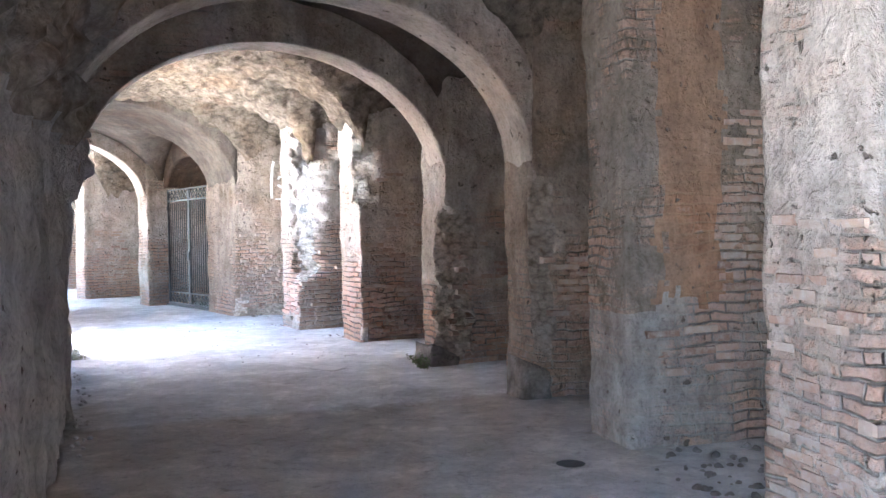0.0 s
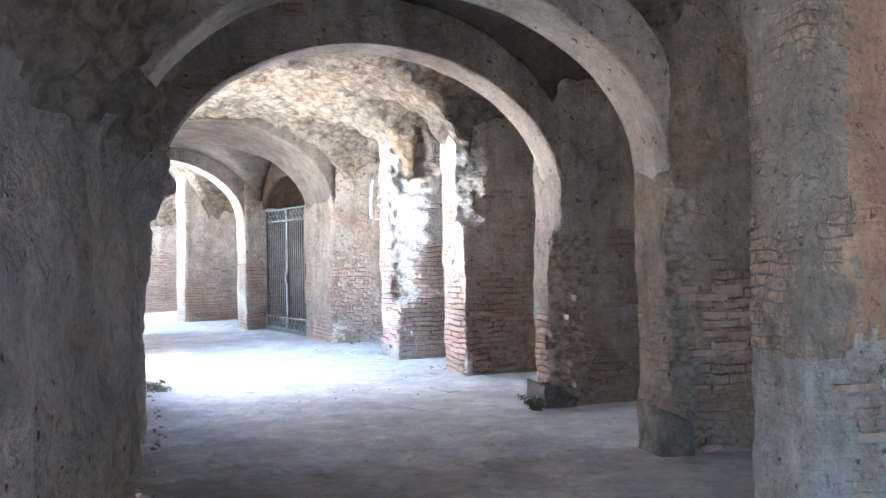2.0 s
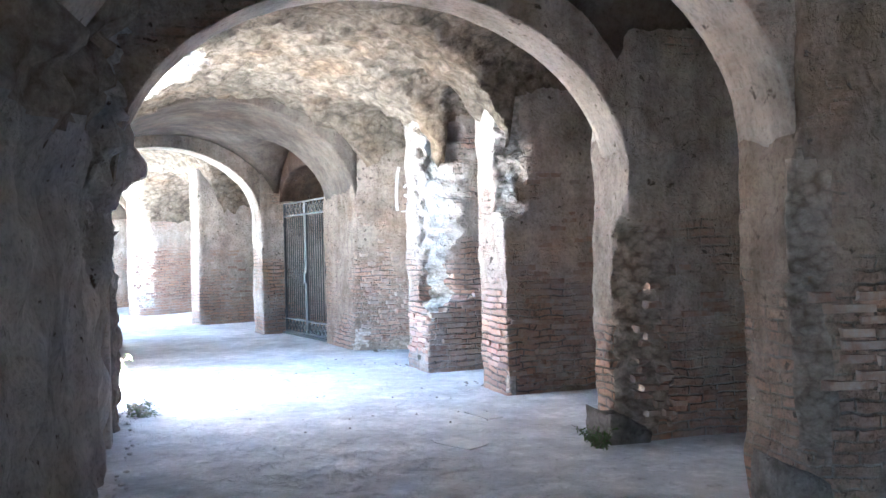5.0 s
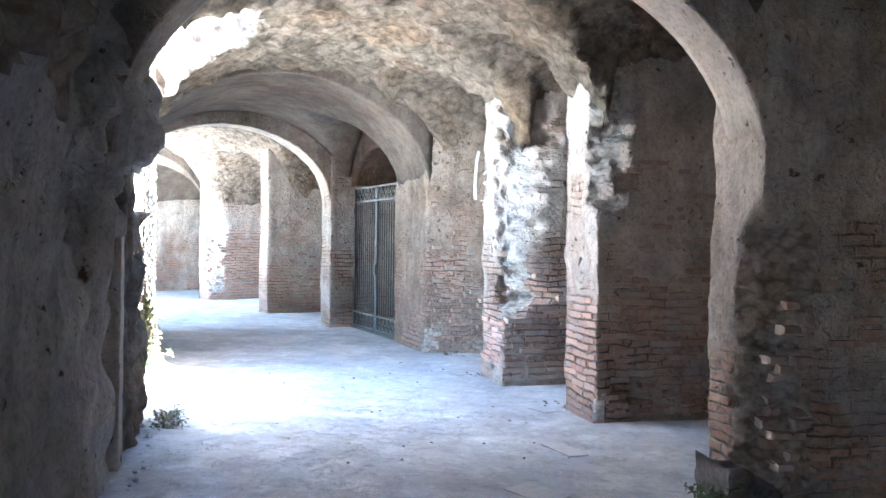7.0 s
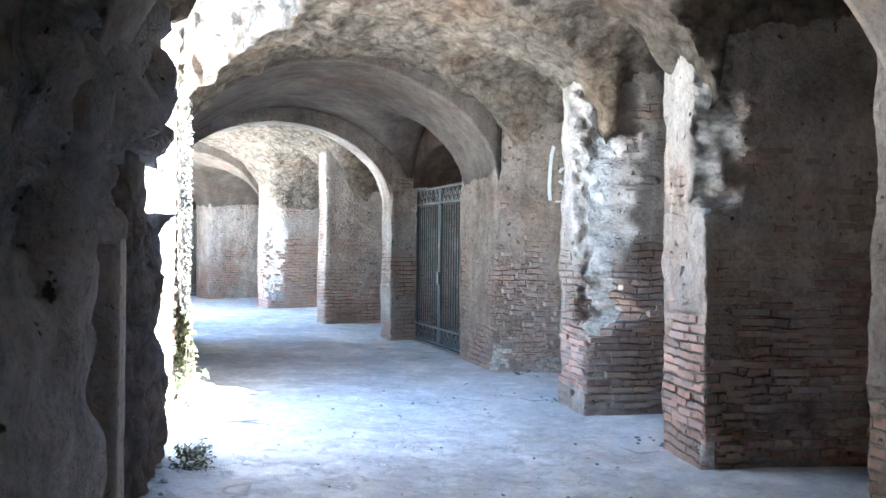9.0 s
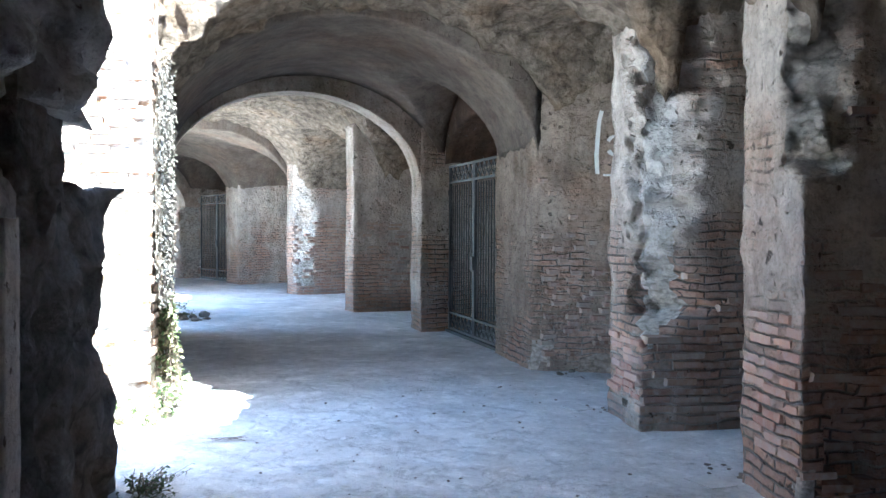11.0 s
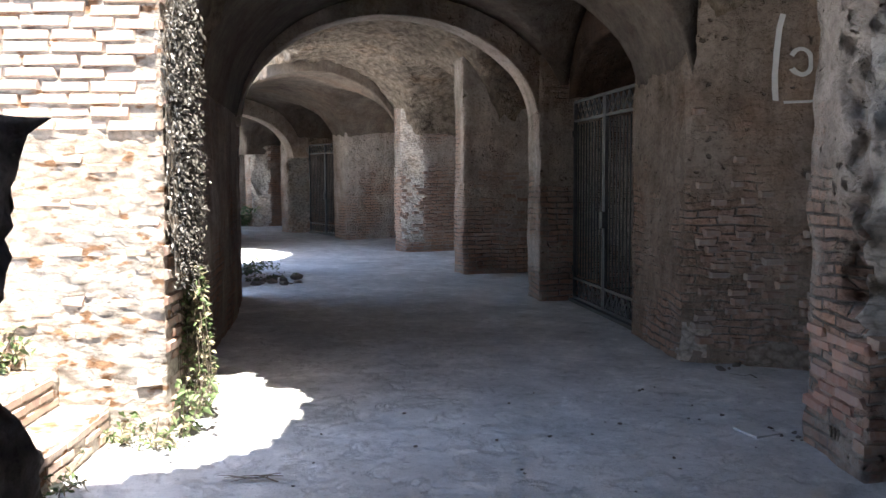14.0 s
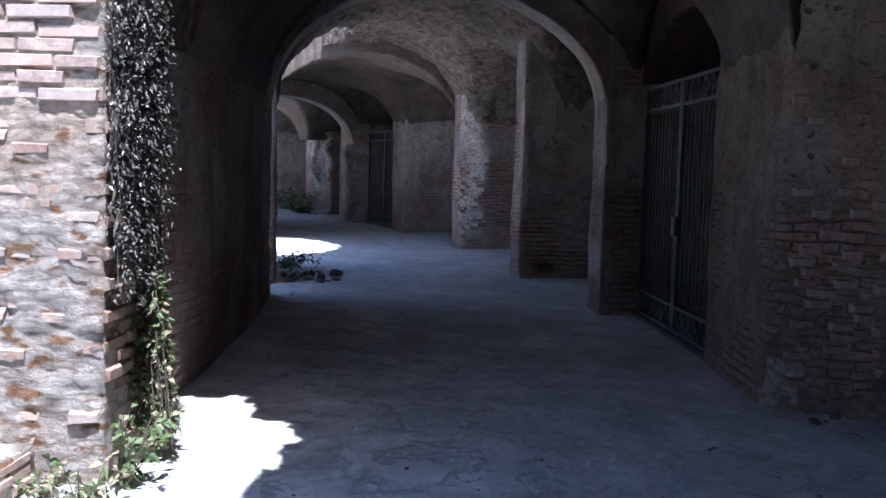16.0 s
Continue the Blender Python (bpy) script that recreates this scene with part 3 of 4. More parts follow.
# ---- outer wall ----
block("wall_outer_1", -8, -3.2, 3.5, 4.2, -0.1, 4.0, MASONRY, 0.15)
def pitted(seed, s_end=99.0):
    """Old plaster with beam holes; its far end is ragged."""
    pits = [(8.9, 1.80, 0.07, 0.08), (8.24, 1.98, 0.05, 0.05), (9.26, 1.09, 0.05, 0.09), (9.98, 1.64, 0.2, 0.15), (10.1, 1.40, 0.1, 0.12), (6.4, 0.6, 0.03, 0.06),
            (7.1, 0.52, 0.03, 0.05), (7.6, 0.62, 0.03, 0.05), (8.2, 0.7, 0.03, 0.05), (5.2, 1.5, 0.04, 0.05), (6.9, 1.62, 0.04, 0.06), (7.7, 2.35, 0.05, 0.05)]

    def shape(s, d, z):
        if d < 3.55:
            for ps, pz, w, h in pits:
                if abs(s - ps) < w and abs(z - pz) < h:
                    d += 0.12
            if seed == 1.0 and z > 1.9 and s < 9.8:
                a, b = noise.voronoi(Vector((s * 2.6, z * 3.2 + s * 0.9, 3.0)))[0][:2]
                k = ease(z, 1.95, 2.4) * (1 - ease(s, 9.3, 9.8))
                d -= 0.85 * ((z - 1.9) / 2.1) ** 1.6 + k * (0.20 * (min(1.0, (b - a) * 1.7) - 0.35) + 0.10 * noise.noise(Vector((s * 1.7 + z, z * 2.0, 9.0))))
            if s > 9.2 and z > 1.5:
                a, b = noise.voronoi(Vector((s * 2.3 + z, z * 2.6 - s * 1.4, seed)))[0][:2]
                d += 0.16 * (0.45 - min(1.0, (b - a) * 1.8)) * ease(s, 9.2, 10.2) * ease(z, 1.5, 1.9)
            d -= 0.12 * max(0.0, noise.noise(Vector((s * 1.3, z * 1.1, seed)))) + 0.07 * noise.noise(Vector((s * 3.4, z * 3.0, seed + 2))) - 0.10 * max(0.0, noise.noise(Vector((s * 4.6, z * 3.8, seed + 7))) - 0.25) + 0.02 * noise.noise(Vector((s * 9.0, z * 8.0, seed)))
        if s > s_end - 0.25:
            if s_end == 10.65:
                s += 0.42 * (1 - ease(z, 0.25, 1.2)) * ease(s, s_end - 0.25, s_end)
            s += (0.28 * noise.noise(Vector((z * 1.9, seed, d * 1.5))) + 0.12 * noise.noise(Vector((z * 6.0, d * 5.0, seed)))) * ease(s, s_end - 0.25, s_end)
        return s, d, z
    return shape


block("wall_outer_2", 0.9, 10.65, 3.5, 4.2, -0.1, 4.0, OLD_PLASTER, 0.055, 0.014, label="pitted grey plaster wall with beam holes, broken rubble above", shape=pitted(1.0, 10.65), other=PALE_RUBBLE,
      bare=lambda cs, cd, cz: cs < 9.6 and cz > 2.2 + 0.25 * noise.noise(Vector((cs * 1.5, cz * 1.5, 6.0))) + 0.1 * noise.noise(Vector((cs * 6.0, cz * 6.0, 6.0))))
block("wall_outer_3", 10.62, 11.64, 3.5, 4.2, 1.55, 4.0, OLD_PLASTER, 0.055, 0.03, shape=pitted(2.0), label="broken masonry over a narrow niche")
# The back is coloured dark to stand for a deeper, shaded niche.
block("wall_outer_niche", 10.45, 11.42, 4.0, 4.2, -0.1, 1.58, SHADE_PLASTER, 0.08, label="back of a narrow niche, coloured dark for the shade of its depth")
block("wall_outer_4", 11.40, 11.60, 3.50, 4.2, -0.1, 1.56, ARCH_PLASTER, 0.055, 0.006, 0.01, label="straight brick jamb of a niche")
block("wall_outer_5", 11.6, 12.7, 3.45, 4.2, 2.05, 4.0, OLD_PLASTER, 0.055, 0.05, 0.05, shape=pitted(3.0, 12.7), label="overhanging broken masonry")
block("wall_outer_bond", 11.58, 12.22, 3.5, 4.12, 1.66, 2.12, STONE, 0.05, 0.04, 0.04, label="broken masonry between the stump and the overhang")
block("wall_outer_stump", 11.62, 13.15, 3.54, 4.1, -0.1, 1.76, STONE, 0.045, 0.06, 0.06, shape=pitted(4.0, 13.15), label="dark broken stump of the outer wall")


block("wall_outer_springer", 9.7, 10.9, 3.28, 3.62, lambda s, d: 1.72 + 1.5 * (3.6 - d) + 0.14 * noise.noise(Vector((s * 2.6, d * 3.0, 4.0))), 3.6, OLD_PLASTER, 0.06, 0.05, 0.07, label="lumpy broken springing of the vault on the outer wall", seed=6, chunk=0.12)


def courses(s, d, z):
    """Stubs of broken courses, standing out of the lime."""
    if s < 15.42 and z < 1.82:
        s -= 0.018 * noise.noise(Vector((d * 5.5, z * 15.0, 2.0))) + 0.022 * noise.noise(Vector((d * 13.0, z * 27.0, 5.0)))
    return s, d, z


block("wall_outer_6", 15.4, 16.1, 3.64, 7.6, -0.1, 4.0, WHITE_RUBBLE, 0.036, 0.010, shape=courses, label="sunlit jamb of broken brick and white lime")
block("wall_outer_7", 16.1, 22.5, 3.86, 4.3, -0.1, 4.0, MASONRY, 0.1)
block("wall_outer_pier", 23.6, 25.6, 3.86, 4.3, -0.1, 4.0, MASONRY, 0.12, 0.03)
block("wall_outer_8", 30.0, 39.3, 3.72, 4.3, -0.1, 4.0, MASONRY, 0.15)
block("wall_outer_9", 44.5, 52, 3.72, 4.3, -0.1, 4.0, MASONRY, 0.2)
block("wall_end_far", 50, 50.5, -3.6, 4.2, -0.1, 4.0, MASONRY, 0.3)
block("wall_end_near", -8.5, -8, -3.6, 4.2, -0.1, 4.0, MASONRY, 0.3)


# ---- parts and things ----
def part(name, me, parent, label=""):
    ob = new(name, me)
    ob.parent = parent
    return tagged(ob, label)


def thing(name, m, label, category, group=""):
    ob = new(name)
    ob.empty_display_size = 0.1
    ob.matrix_world = m
    return tagged(ob, label, category, group)


def boxes(name, items, mat):
    """One mesh of boxes, each given as its middle, its half sizes and a turn about y."""
    bm = bmesh.new()
    for (x, y, z), (hx, hy, hz), turn in items:
        m = Matrix.Translation((x, y, z)) @ Matrix.Rotation(turn, 4, "Y") @ Matrix.Diagonal((2 * hx, 2 * hy, 2 * hz, 1))
        bmesh.ops.create_cube(bm, size=1, matrix=m)
    me = bpy.data.meshes.new(name)
    bm.to_mesh(me)
    bm.free()
    me.materials.append(mat)
    return me


def frame_at(s, d, z=0.0, turn=0.0):
    """Local x along the gallery, y towards the outer wall, z up."""
    a = START + s / RADIUS
    return Matrix.Translation(at(s, d, z)) @ Matrix.Rotation(a + math.pi / 2 + turn, 4, "Z")


# ---- iron gates ----
def iron_gate(m, width, height):
    gate = thing("iron_gate", m, "tall grey iron gate with two closed leaves and lattice bands", "gate", "gallery gates")
    leaf_w = width / 2 - 0.01
    bar = boxes("bar", [((0, 0, 0), (0.007, 0.007, (height - 0.62) / 2), 0)], IRON)
    cells = 6
    band = []
    step, tall = (leaf_w - 0.08) / cells, 0.2
    for i in range(cells):
        x, diag = 0.04 + (i + 0.5) * step, math.hypot(step, tall) / 2
        for sign in (1, -1):
            band.append(((x, 0, 0), (0.007, 0.006, diag), sign * math.atan2(step, tall)))
        band.append(((x + step / 2, 0, 0), (0.006, 0.006, tall / 2), 0))
    lattice = boxes("lattice", band, IRON)
    for side in (0, 1):
        x0 = side * (width / 2 + 0.005)
        rails = [((leaf_w / 2, 0, z), (leaf_w / 2, 0.014, 0.016), 0) for z in (0.05, 0.28, height - 0.25, height - 0.02)]
        stiles = [((x, 0, height / 2 + 0.01), (0.02, 0.02, height / 2 - 0.03), 0) for x in (0.02, leaf_w - 0.02)]
        leaf = part("leaf", boxes("leaf", rails + stiles, IRON), gate)
        leaf.location = (x0, 0, 0)
        for i in range(9):
            b = part("bar", bar, leaf)
            b.location = (0.04 + (i + 1) * (leaf_w - 0.08) / 10, 0, height / 2 + 0.015)
        for z in (0.165, height - 0.135):
            b = part("lattice", lattice, leaf, "iron band of crossed bars")
            b.location = (0, 0, z)
        for z in (0.4, height - 0.4):
            part("hinge", boxes("hinge", [((0.0 if side == 0 else leaf_w, 0, z), (0.03, 0.025, 0.04), 0)], IRON), leaf)
    part("lock", boxes("lock", [((width / 2, 0.03, 1.05), (0.05, 0.02, 0.09), 0)], IRON), gate, "square iron lock box")
    part("threshold", boxes("threshold", [((width / 2, 0.02, 0.012), (width / 2, 0.05, 0.018), 0)], IRON), gate)
    return gate


gate = iron_gate(frame_at(18.77, -0.21, 0.0, 0.028), 2.32, 2.45)
far_gate = copy_thing(gate, frame_at(33.92, -0.22, 0.0, 0.03))


# ---- bricks ----
def brick_mesh(name, seed, mat, wear=1.0):
    r = random.Random(seed)
    c = 0.12
    verts = []
    for x in (-1, 1):
        for z in (-1, 1):
            verts.append((x * 0.5 + wear * r.uniform(-0.03, 0.03), -0.5, z * 0.5 + wear * r.uniform(-0.06, 0.06)))
            verts.append((x * (0.5 - c * 0.25) + wear * r.uniform(-0.02, 0.02), 0.5, z * (0.5 - c) + wear * r.uniform(-0.07, 0.07)))
            verts.append((x * 0.5 + wear * r.uniform(-0.03, 0.03), 0.28, z * 0.5 + wear * r.uniform(-0.06, 0.06)))
    # corners: 0 back, 1 face, 2 edge, for (-,-), (-,+), (+,-), (+,+)
    k = lambda cx, cz, w: (cx * 2 + cz) * 3 + w
    faces = [(k(0, 0, 1), k(0, 1, 1), k(1, 1, 1), k(1, 0, 1))]
    for (ax, az), (bx, bz) in (((0, 0), (1, 0)), ((1, 0), (1, 1)), ((1, 1), (0, 1)), ((0, 1), (0, 0))):
        faces.append((k(ax, az, 1), k(bx, bz, 1), k(bx, bz, 2), k(ax, az, 2)))
        faces.append((k(ax, az, 2), k(bx, bz, 2), k(bx, bz, 0), k(ax, az, 0)))
    me = bpy.data.meshes.new(name)
    me.from_pydata(verts, [], faces)
    me.materials.append(mat)
    return me


CLAY_BRICKS = [brick_mesh("brick", i, CLAY) for i in range(6)]
PALE_BRICKS = [brick_mesh("brick", 20 + i, PALE_CLAY) for i in range(6)]
RED_CLAY = brick_clay("red_brick_clay", 0.0, (0.05, 0.0, 0.0), 0.6)
RED_BRICKS = [brick_mesh("brick", 60 + i, RED_CLAY, 1.6) for i in range(6)]
STUB_BRICKS = [brick_mesh("brick", 40 + i, PALE_CLAY if i % 3 else CLAY, 3.2) for i in range(9)]
DICE = random.Random(5)


def brickwork(wall, face, u0, u1, z0, z1, where, keep, proud=0.012, ragged=0.5, pitch=0.068, length=0.26, kinds=CLAY_BRICKS, wander=0.006):
    """Courses of bricks let into a wall. face: 'near' (across the gallery at s = where) or 'in' (along it at d = where)."""
    push = SKIN[wall.name]
    rows = int((z1 - z0) / pitch)
    for row in range(rows):
        z = z0 + (row + 0.5) * pitch
        u = u0 - length * (0.5 if row % 2 else 0.0) * DICE.uniform(0.8, 1.0)
        while u < u1:
            w = length * DICE.uniform(0.72, 1.12)
            mid = u + w / 2
            u += w + 0.009
            if not (u0 - 0.02 <= mid - w / 2 and mid + w / 2 <= u1 + 0.04):
                continue
            patch = noise.noise(Vector((mid * 1.4, z * 1.8, where))) * ragged
            if DICE.random() > keep + patch:
                continue
            s, d = (where, mid) if face == "near" else (mid, where)
            a = START + s / RADIUS
            if face == "near":
                out = Vector((math.sin(a), -math.cos(a), 0))
            else:
                out = Vector((-math.cos(a), -math.sin(a), 0)) * (-1 if where > 2 else 1)
            p = push(s, d, z) + out * (proud - 0.05 + DICE.uniform(-wander, wander))
            ob = new("brick", DICE.choice(kinds))
            y = out
            x = y.cross(Vector((0, 0, 1)))
            m = Matrix((x, y, (0, 0, 1))).transposed().to_4x4()
            ob.matrix_world = Matrix.Translation(p) @ m @ Matrix.Rotation(DICE.uniform(-0.012, 0.012), 4, "Y") @ Matrix.Diagonal((w, 0.1, (pitch - 0.011) * DICE.uniform(0.92, 1.06), 1))
            ob.parent = wall


# ---- benches of brick beside the opening ----
step_low = block("step_1", 14.25, 15.42, 3.98, 4.3, -0.1, 0.19, WHITE_RUBBLE, 0.08, 0.006, 0.01, label="low brick step beside the opening, with a pale worn top")
step_high = block("step_2", 14.25, 15.42, 4.28, 5.2, -0.1, 0.42, WHITE_RUBBLE, 0.08, 0.006, 0.01, label="upper brick step against the jamb, with a pale worn top")


# ---- plants ----
def leaf_cloud(name, places, mat, size, dice):
    """Small bent leaves, each a folded blade of two faces. places: point, way it grows."""
    verts, faces = [], []
    for p, way in places:
        w = size * dice.uniform(0.6, 1.3)
        way = way.normalized()
        side = way.cross(Vector((dice.uniform(-1, 1), dice.uniform(-1, 1), dice.uniform(-1, 1)))).normalized() * w * 0.22
        mid, tip = p + way * w * 0.5, p + way * w + Vector((0, 0, -0.25 * w))
        k = len(verts)
        verts += [p, mid + side, tip, mid - side, mid + side.cross(way) * 0.3]
        faces += [(k, k + 1, k + 4), (k + 1, k + 2, k + 4), (k + 2, k + 3, k + 4), (k + 3, k, k + 4)]
    me = bpy.data.meshes.new(name)
    me.from_pydata(verts, [], faces)
    me.materials.append(mat)
    return me


def stem_mesh(name, paths, radius, mat):
    verts, faces = [], []
    for path in paths:
        k = len(verts)
        for i, p in enumerate(path):
            r = radius * (1 - 0.6 * i / len(path))
            for q in range(4):
                verts.append(p + Vector((r * math.cos(q * math.pi / 2), r * math.sin(q * math.pi / 2), 0.2 * r * (q % 2))))
        for i in range(len(path) - 1):
            for q in range(4):
                a, b = k + i * 4 + q, k + i * 4 + (q + 1) % 4
                faces.append((a, b, b + 4, a + 4))
    me = bpy.data.meshes.new(name)
    me.from_pydata(verts, [], faces)
    me.materials.append(mat)
    return me


def weed(name, s, d, z, stems, height, spread, leaf, label, seed, lean=(0, 0), dry=0.0, leaves=9, fall=0.0):
    dice = random.Random(seed)
    plant = thing(name, frame_at(s, d, z if z else floor_z(at(s, d))), label, "plant", "weeds in the ruin")
    paths, green, brown = [], [], []
    for _ in range(stems):
        x, y = dice.uniform(-spread, spread) * 0.6, dice.uniform(-spread, spread) * 0.4
        way = Vector((dice.uniform(-1, 1) * spread + lean[0], dice.uniform(-1, 1) * spread + lean[1], height * dice.uniform(0.5, 1.1)))
        path = [Vector((x, y, -0.02)) + way * q + Vector((way.x, way.y, 0)) * q * q * 0.6 + Vector((0, 0, -fall * q * q)) for q in (0, 0.25, 0.5, 0.75, 1.0)]
        paths.append(path)
        for _ in range(leaves):
            q = dice.uniform(0.15, 1.0)
            i = min(3, int(q * 4))
            p = path[i].lerp(path[i + 1], q * 4 - i)
            w = Vector((dice.uniform(-1, 1), dice.uniform(-1, 1), dice.uniform(-0.5, 0.8)))
            (brown if dice.random() < dry else green).append((p, w))
    tagged(part("stem", stem_mesh("stem", paths, 0.004, TWIG), plant), kind="stuff")
    if green:
        tagged(part("foliage", leaf_cloud("foliage", green, LEAF, leaf, dice), plant), kind="stuff")
    if brown:
        tagged(part("dry_foliage", leaf_cloud("dry_foliage", brown, DRY_LEAF, leaf, dice), plant, "dry straw-coloured leaves"), kind="stuff")
    return plant


weed("weed", 9.94, -0.06, 0.0, 22, 0.20, 0.09, 0.05, "small green weed at the foot of a broken pier", 1, (-0.03, 0.05))
weed("weed", 13.12, 3.36, 0.0, 50, 0.12, 0.11, 0.032, "tuft of green weeds against the broken stump", 2, (0.05, -0.06), 0.25)
weed("weed", 12.85, 3.34, 0.0, 34, 0.07, 0.10, 0.028, "low tuft of weeds against the broken stump", 3, (0, -0.05), 0.2)
weed("weed", 15.2, 3.66, 0.0, 16, 0.22, 0.16, 0.06, "pale weeds at the foot of the sunlit jamb", 4, (-0.1, 0), 0.55)
weed("weed", 15.32, 3.9, 0.0, 12, 0.16, 0.14, 0.05, "pale weeds at the foot of the sunlit jamb", 5, (-0.1, 0), 0.6)
weed("weed", 15.42, 3.57, 0.0, 16, 0.42, 0.08, 0.07, "tall light-green weed at the corner of the jamb", 6, (0, -0.05), 0.2)
weed("weed", 15.3, 4.55, 0.44, 14, 0.26, 0.12, 0.07, "green weed growing on the upper step", 7, (-0.06, 0), 0.3)
weed("weed", 14.35, 3.92, 0.0, 8, 0.16, 0.1, 0.05, "thin weed beside the brick step", 8, (0, -0.05), 0.3)
weed("hanging_weed", 15.85, 3.59, 1.0, 60, 0.08, 0.075, 0.06, "long weed hanging down the wall, pale above and green below", 9, (0.0, -0.02), 0.45, 26, 0.95)
weed("weed", 24.4, 3.7, 0.0, 24, 0.14, 0.2, 0.05, "dark weeds among fallen rubble", 10, (0, -0.2), 0.2)
weed("weed", 25.7, 3.75, 0.0, 40, 0.26, 0.22, 0.07, "dark weeds among fallen rubble", 11, (0, -0.2), 0.2)
weed("weed", 41.0, -0.2, 0.0, 40, 0.7, 0.6, 0.2, "dense dark weeds in front of a far wall", 12, (0, 0.2), 0.1)
weed("weed", 42.6, -1.0, 0.0, 40, 0.6, 0.7, 0.2, "dense dark weeds in front of a far wall", 13, (0, 0.2), 0.1)


def dry_ivy():
    dice = random.Random(31)
    plant = thing("dry_ivy", frame_at(15.75, 3.66, 0.0), "dead grey ivy with pale leaves clinging to the wall corner", "plant")
    back = frame_at(15.75, 3.66, 0.0).inverted()
    paths, dark, pale = [], [], []
    for _ in range(90):
        s, d, z = dice.uniform(15.42, 15.98), 3.61, dice.uniform(0.9, 1.6)
        path = []
        for _ in range(8):
            path.append(back @ (at(s, d + dice.uniform(-0.05, 0.0), z)))
            s, z = min(16.05, max(15.4, s + dice.uniform(-0.09, 0.09))), z + dice.uniform(0.08, 0.26)
        paths.append(path)
        for p in path:
            for _ in range(14):
                q = p + Vector((dice.uniform(-0.07, 0.07), dice.uniform(-0.06, 0.02), dice.uniform(-0.08, 0.08)))
                (pale if dice.random() < 0.13 else dark).append((q, Vector((dice.uniform(-1, 1), dice.uniform(-0.6, 0.1), dice.uniform(-1, 0.6)))))
    tagged(part("stem", stem_mesh("stem", paths, 0.007, TWIG), plant), kind="stuff")
    tagged(part("foliage", leaf_cloud("foliage", dark, DEAD_LEAF, 0.032, dice), plant), kind="stuff")
    tagged(part("dry_foliage", leaf_cloud("dry_foliage", pale, SUNLIT_LEAF, 0.028, dice), plant, "pale dead leaves with sunlit flecks put into their colour"), kind="stuff")


dry_ivy()


# ---- loose things on the floor ----
def lump(name, size, seed, mat):
    bm = bmesh.new()
    bmesh.ops.create_icosphere(bm, subdivisions=2, radius=0.5)
    for v in bm.verts:
        v.co += noise.noise_vector(v.co * 2.1 + Vector((seed * 3.3, 0, 0))) * 0.22 + noise.noise_vector(v.co * 5.0 + Vector((seed, 0, 0))) * 0.07
        v.co = Vector((v.co.x * size[0], v.co.y * size[1], max(-0.32, v.co.z) * size[2]))
    low = min(v.co.z for v in bm.verts)
    for v in bm.verts:
        v.co.z -= low + 0.006
    me = bpy.data.meshes.new(name)
    bm.to_mesh(me)
    bm.free()
    me.materials.append(mat)
    return me


def stones(spots, seed, label, mat=STONE):
    dice = random.Random(seed)
    kinds = [lump("stone", (1, dice.uniform(0.6, 0.9), dice.uniform(0.4, 0.7)), seed + i, mat) for i in range(4)]
    for s0, s1, d0, d1, count, small, large in spots:
        for _ in range(count):
            ob = new("stone", dice.choice(kinds))
            k = dice.uniform(small, large)
            s, d = dice.uniform(s0, s1), dice.uniform(d0, d1)
            ob.matrix_world = frame_at(s, d, floor_z(at(s, d)), dice.uniform(0, 6.3)) @ Matrix.Scale(k, 4)
            tagged(ob, label, "stone", "loose stones")


stones([(4.75, 5.45, -0.7, 0.1, 34, 0.02, 0.07), (5.2, 5.8, -0.9, -0.15, 20, 0.02, 0.08)], 3, "small broken stone lying beside a brick pier")
stones([(12.0, 13.2, 3.34, 3.5, 16, 0.02, 0.06), (7.0, 12.0, 3.3, 3.42, 40, 0.012, 0.045)], 5, "small broken stone along the foot of the wall", PALE_STONE)
stones([(16.9, 17.3, -1.9, -0.25, 22, 0.03, 0.10), (15.0, 15.5, -0.1, 0.15, 8, 0.02, 0.05), (13.0, 13.5, -0.35, -0.1, 8, 0.02, 0.05)], 7, "crumb of fallen masonry on the dusty floor")
stones([(23.6, 25.2, 3.0, 3.7, 18, 0.05, 0.2)], 9, "dark fallen stone among weeds")
stones([(11.2, 16.5, 0.2, 3.0, 60, 0.008, 0.028)], 11, "pebble on the dusty floor")


def slab(s, d, wide, deep, turn, seed):
    dice = random.Random(seed)
    rim = [Vector((x * wide / 2 * dice.uniform(0.88, 1.05), y * deep / 2 * dice.uniform(0.88, 1.05), 0)) for x, y in ((-1, -1), (0, -1.04), (1, -1), (1.03, 0), (1, 1), (0, 1.02), (-1, 1), (-1.03, 0))]
    verts = [p + Vector((0, 0, -0.03)) for p in rim] + [p * 0.97 + Vector((0, 0, 0.007)) for p in rim]
    faces = [tuple(range(8, 16))] + [(i, (i + 1) % 8, 8 + (i + 1) % 8, 8 + i) for i in range(8)]
    me = bpy.data.meshes.new("paving_slab")
    me.from_pydata(verts, [], faces)
    me.materials.append(PALE_STONE)
    ob = new("paving_slab", me)
    ob.matrix_world = frame_at(s, d, floor_z(at(s, d)), turn)
    tagged(ob, "flat pale piece flush with the dusty floor, laid for slabs and dusty patches", "slab", "pale floor slabs")


slab(15.31, 0.13, 0.24, 0.2, 0.3, 1)
slab(13.06, -0.03, 0.26, 0.2, 0.3, 2)
# The next two stand for white dusty patches, their places guessed.
slab(10.4, 0.9, 0.4, 0.25, 0.5, 3)
slab(11.5, 0.35, 0.45, 0.18, 0.2, 4)

